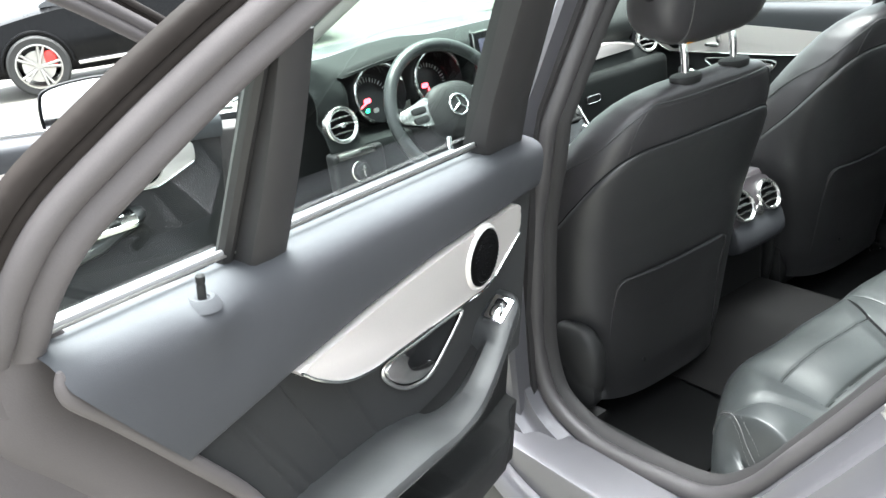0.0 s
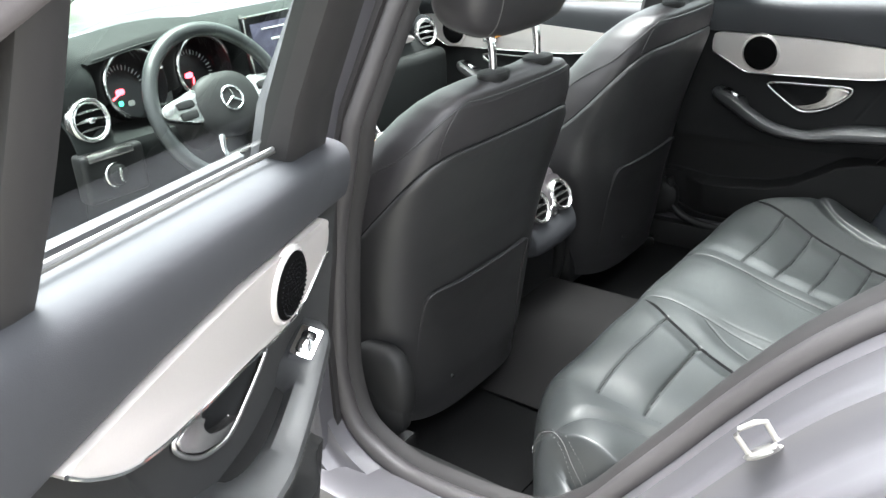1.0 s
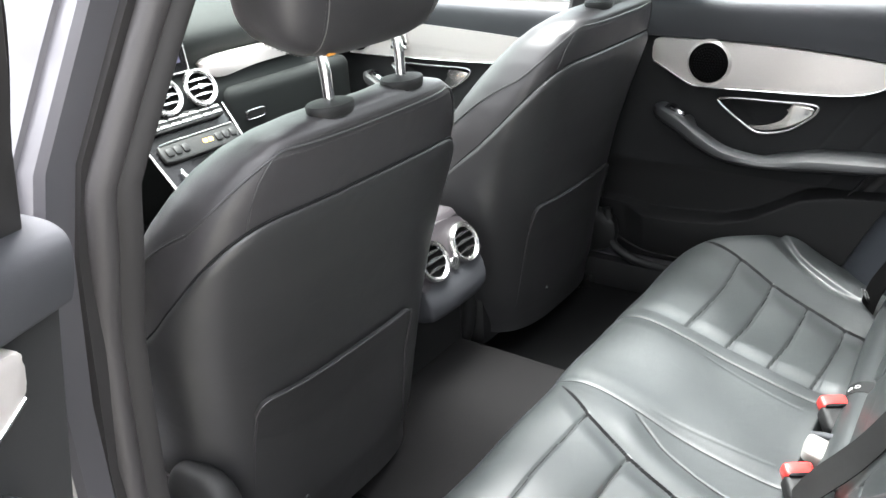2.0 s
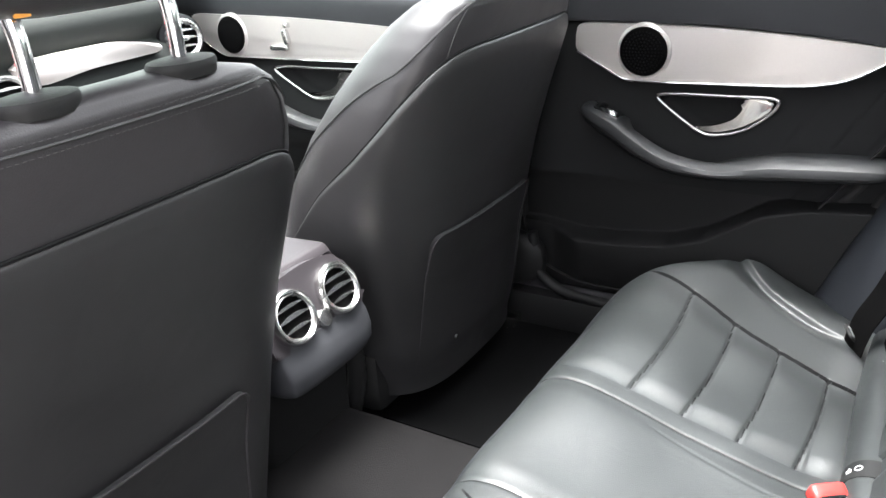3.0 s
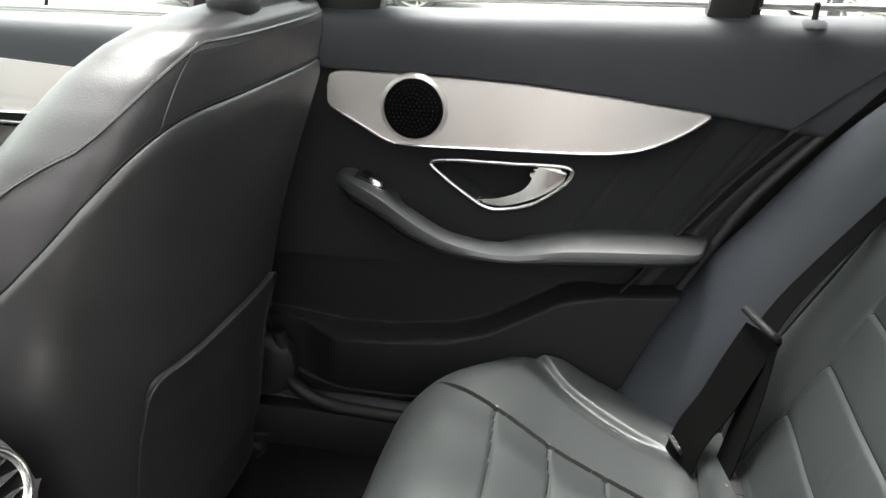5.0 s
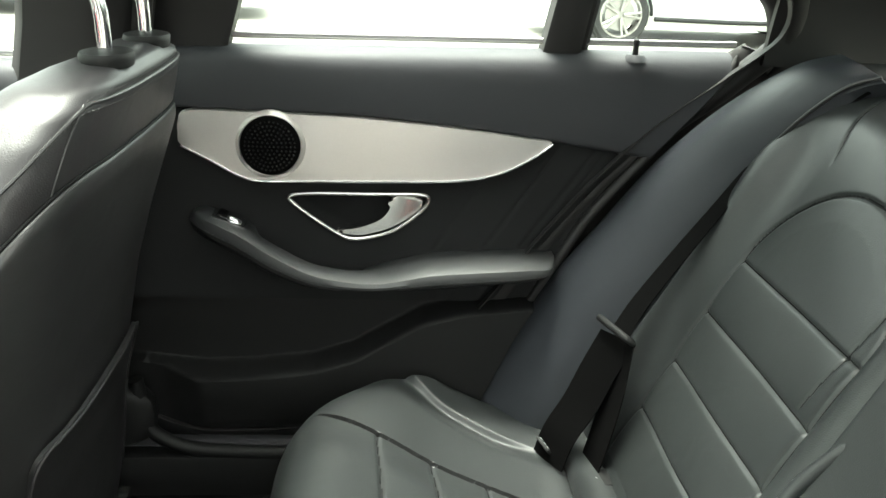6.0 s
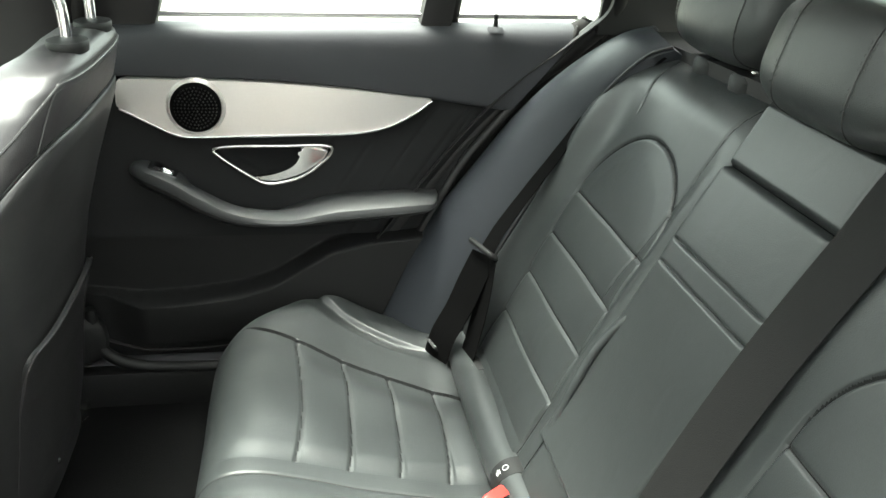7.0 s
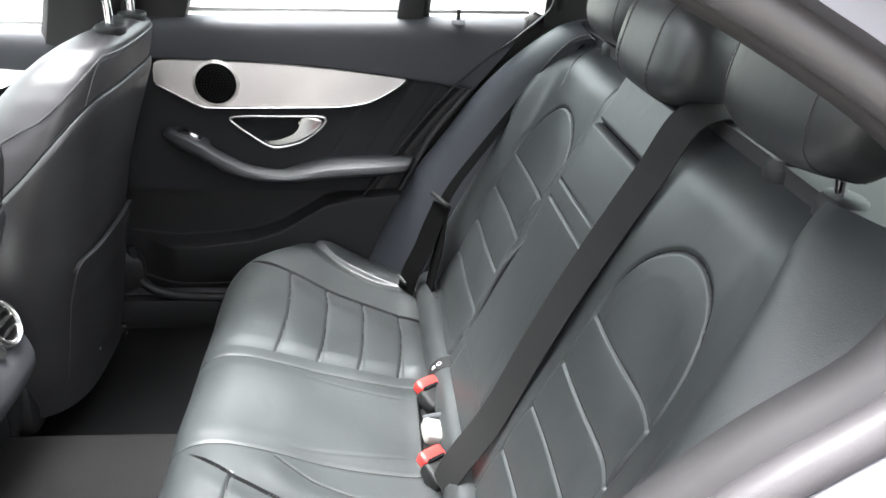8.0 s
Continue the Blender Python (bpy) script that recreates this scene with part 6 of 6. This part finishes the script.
# ---- floor mats ----
def floor_mat(x0, x1, label):
    u, v = np.meshgrid(np.linspace(x0, x1, 30), np.linspace(-0.26, 0.06, 24), indexing="ij")
    z = 0.2790 + 0.0010 * np.sin(14 * u) * np.sin(11 * v)
    tagged(sheet("floor_mat", np.stack([u, v, z], -1), MAT, None, thick=0.003), label, "floor mat", "rear floor mats")


floor_mat(-0.58, -0.30, "dark grey carpet mat in the rear footwell")
floor_mat(0.19, 0.58, "dark grey carpet mat in the rear footwell")


# ---- parked cars on the lot ----
def parked_wheel(car, x, y, r, side, caliper):
    """A wheel with five twin spokes; side: +1 or -1, the way its face looks along local x."""
    m = facing((x, y, r), (side, 0, 0))
    tyre = part("wheel", lathe([(r * 0.72, -0.11), (r * 0.93, -0.115), (r, -0.085), (r, 0.085), (r * 0.93, 0.108), (r * 0.72, 0.10), (r * 0.72, -0.05)], m, 40, cap=False), TYRE, car, "black tyre on an alloy rim")
    part("rim", lathe([(r * 0.74, 0.00), (r * 0.74, 0.105), (r * 0.69, 0.108), (r * 0.66, 0.085), (r * 0.66, 0.0)], m, 40, cap=False), STEEL, tyre, "silver rim")
    part("hub_disc", lathe([(r * 0.52, 0.02), (r * 0.52, 0.06), (0.001, 0.06)], m, 28), STEEL, tyre, "steel brake disc")
    for k in range(5):
        for d in (-0.11, 0.11):
            a, b = math.tau * k / 5 + d * 0.5, math.tau * k / 5 + d * 1.2
            part("spoke", tube([m @ Vector((0.04 * math.cos(a), 0.04 * math.sin(a), 0.088)), m @ Vector((r * 0.68 * math.cos(b), r * 0.68 * math.sin(b), 0.098))], 0.017, 6, flat=0.7, up=(side, 0, 0)), STEEL, tyre, "silver spoke")
    if caliper:
        part("brake_caliper", blob(m @ Vector((r * 0.42, r * 0.18, 0.065)), (0.05, 0.13, 0.20), 3, None, 14, 8), RED, tyre, "red brake caliper")


def parked_car(label, at, turn, paint, caliper=False):
    car = thing("parked_car", label, "car", (0, 0, 0), "parked cars")
    # cross-sections from tail to nose along local y
    stations = [(-2.25, 0.55, 0.62, 0.80, 0.70), (-2.15, 0.30, 0.82, 0.98, 0.76), (-1.5, 0.22, 0.90, 1.02, 0.80), (-0.6, 0.20, 0.91, 0.98, 0.84), (0.5, 0.20, 0.91, 0.96, 0.84), (1.2, 0.22, 0.90, 0.93, 0.80), (1.9, 0.25, 0.85, 0.82, 0.72), (2.25, 0.35, 0.70, 0.70, 0.55)]
    fine = smooth([Vector((s[0], s[1], s[2])) for s in stations], 5), smooth([Vector((s[3], s[4], 0)) for s in stations], 5)
    rings = []
    for (y, lo, w), (hi, sh, _) in zip(*fine):
        mid = (lo + hi) / 2
        rings.append([Vector(q) for q in ((-w * 0.9, y, lo), (-w, y, lo + 0.12), (-w, y, mid), (-w * 0.97, y, mid + 0.1), (-w * 0.93, y, hi - 0.04), (-w * 0.80, y, hi), (0, y, hi + 0.02), (w * 0.80, y, hi), (w * 0.93, y, hi - 0.04), (w * 0.97, y, mid + 0.1), (w, y, mid), (w, y, lo + 0.12), (w * 0.9, y, lo))])
    shell = part("body", loft(rings), paint, car, "smooth painted body")
    cabin = [(-1.75, 0.98, 0.70, 0.10), (-1.15, 0.98, 0.74, 0.36), (-0.5, 0.97, 0.76, 0.46), (0.2, 0.96, 0.76, 0.44), (0.65, 0.95, 0.75, 0.32), (1.25, 0.93, 0.72, 0.04)]
    rings = []
    for p in smooth([Vector((c[0], c[3], c[2])) for c in cabin], 5):
        y, h, w = p
        rings.append([Vector(q) for q in ((-w, y, 0.94), (-w * (1 - 0.28 * h), y, 0.94 + h * 0.85), (-w * (0.85 - 0.3 * h), y, 0.95 + h), (w * (0.85 - 0.3 * h), y, 0.95 + h), (w * (1 - 0.28 * h), y, 0.94 + h * 0.85), (w, y, 0.94))])
    part("glasshouse", loft(rings), DARKGLASS, car, "dark windows")
    u, v = np.meshgrid(np.linspace(-0.56, 0.56, 14), np.linspace(-1.05, 0.45, 20), indexing="ij")
    sheet("roof", np.stack([u, v, 1.425 - 0.05 * (u / 0.56) ** 2 - 0.07 * np.abs((v + 0.25) / 0.75) ** 2.5], -1), paint, car, "painted roof", thick=0.01)
    for sx in (-1, 1):
        for y in (-1.36, 1.42):
            parked_wheel(car, sx * 0.855, y, 0.335, sx, caliper)
            part("arch_trim", tube([Vector((sx * 0.915, y + 0.375 * math.cos(t), 0.335 + 0.375 * math.sin(t))) for t in np.linspace(0, math.pi, 20)], 0.02, 8), paint if paint is BLACKPAINT else PLASTIC, shell, "wheel arch lip")
        part("sill_strip", tube([(sx * 0.915, -0.95, 0.30), (sx * 0.92, 0.0, 0.29), (sx * 0.915, 1.0, 0.30)], 0.025, 8), SATIN if paint is BLACKPAINT else PLASTIC, shell, "sill strip")
        for y in (-0.55, 0.35):
            part("door_handle", tube([(sx * 0.925, y, 0.80), (sx * 0.935, y + 0.06, 0.805), (sx * 0.925, y + 0.20, 0.81)], 0.014, 8), SATIN, shell, "bright door handle")
        for k in range(2):
            y = -0.62 + 0.98 * k
            part("window_line", tube([(sx * 0.775, y - 0.40, 0.985), (sx * 0.775, y + 0.45, 0.975)], 0.010, 6), CHROME, shell, "chrome window line")
        part("door_mirror", blob((sx * 1.0, 0.62, 1.02), (0.22, 0.13, 0.15), 3, None, 16, 10), paint, shell, "painted door mirror")
        part("headlight", blob((sx * 0.62, 2.12, 0.66), (0.34, 0.22, 0.14), 3, None, 16, 10), STEEL, shell, "clear headlight")
        part("tail_light", blob((sx * 0.66, -2.14, 0.82), (0.34, 0.14, 0.14), 3, None, 16, 10), RED, shell, "red tail light")
    car.matrix_basis = pose(*at, 0, 0, turn)
    return car


parked_car("glossy black parked car with red brake calipers", (1.75, 9.9, 0), 78, BLACKPAINT, True)
parked_car("white parked car on the lot", (10.6, 3.4, 0), 8, WHITEPAINT)
parked_car("white parked car on the lot", (10.0, -4.4, 0), 4, WHITEPAINT)


# ---- the saloon's own wheels: body wheels on the ground ----
for sx in (-1, 1):
    for y in (-1.42, 1.50):
        parked_wheel(body, sx * 0.78, y, 0.32, sx, False)
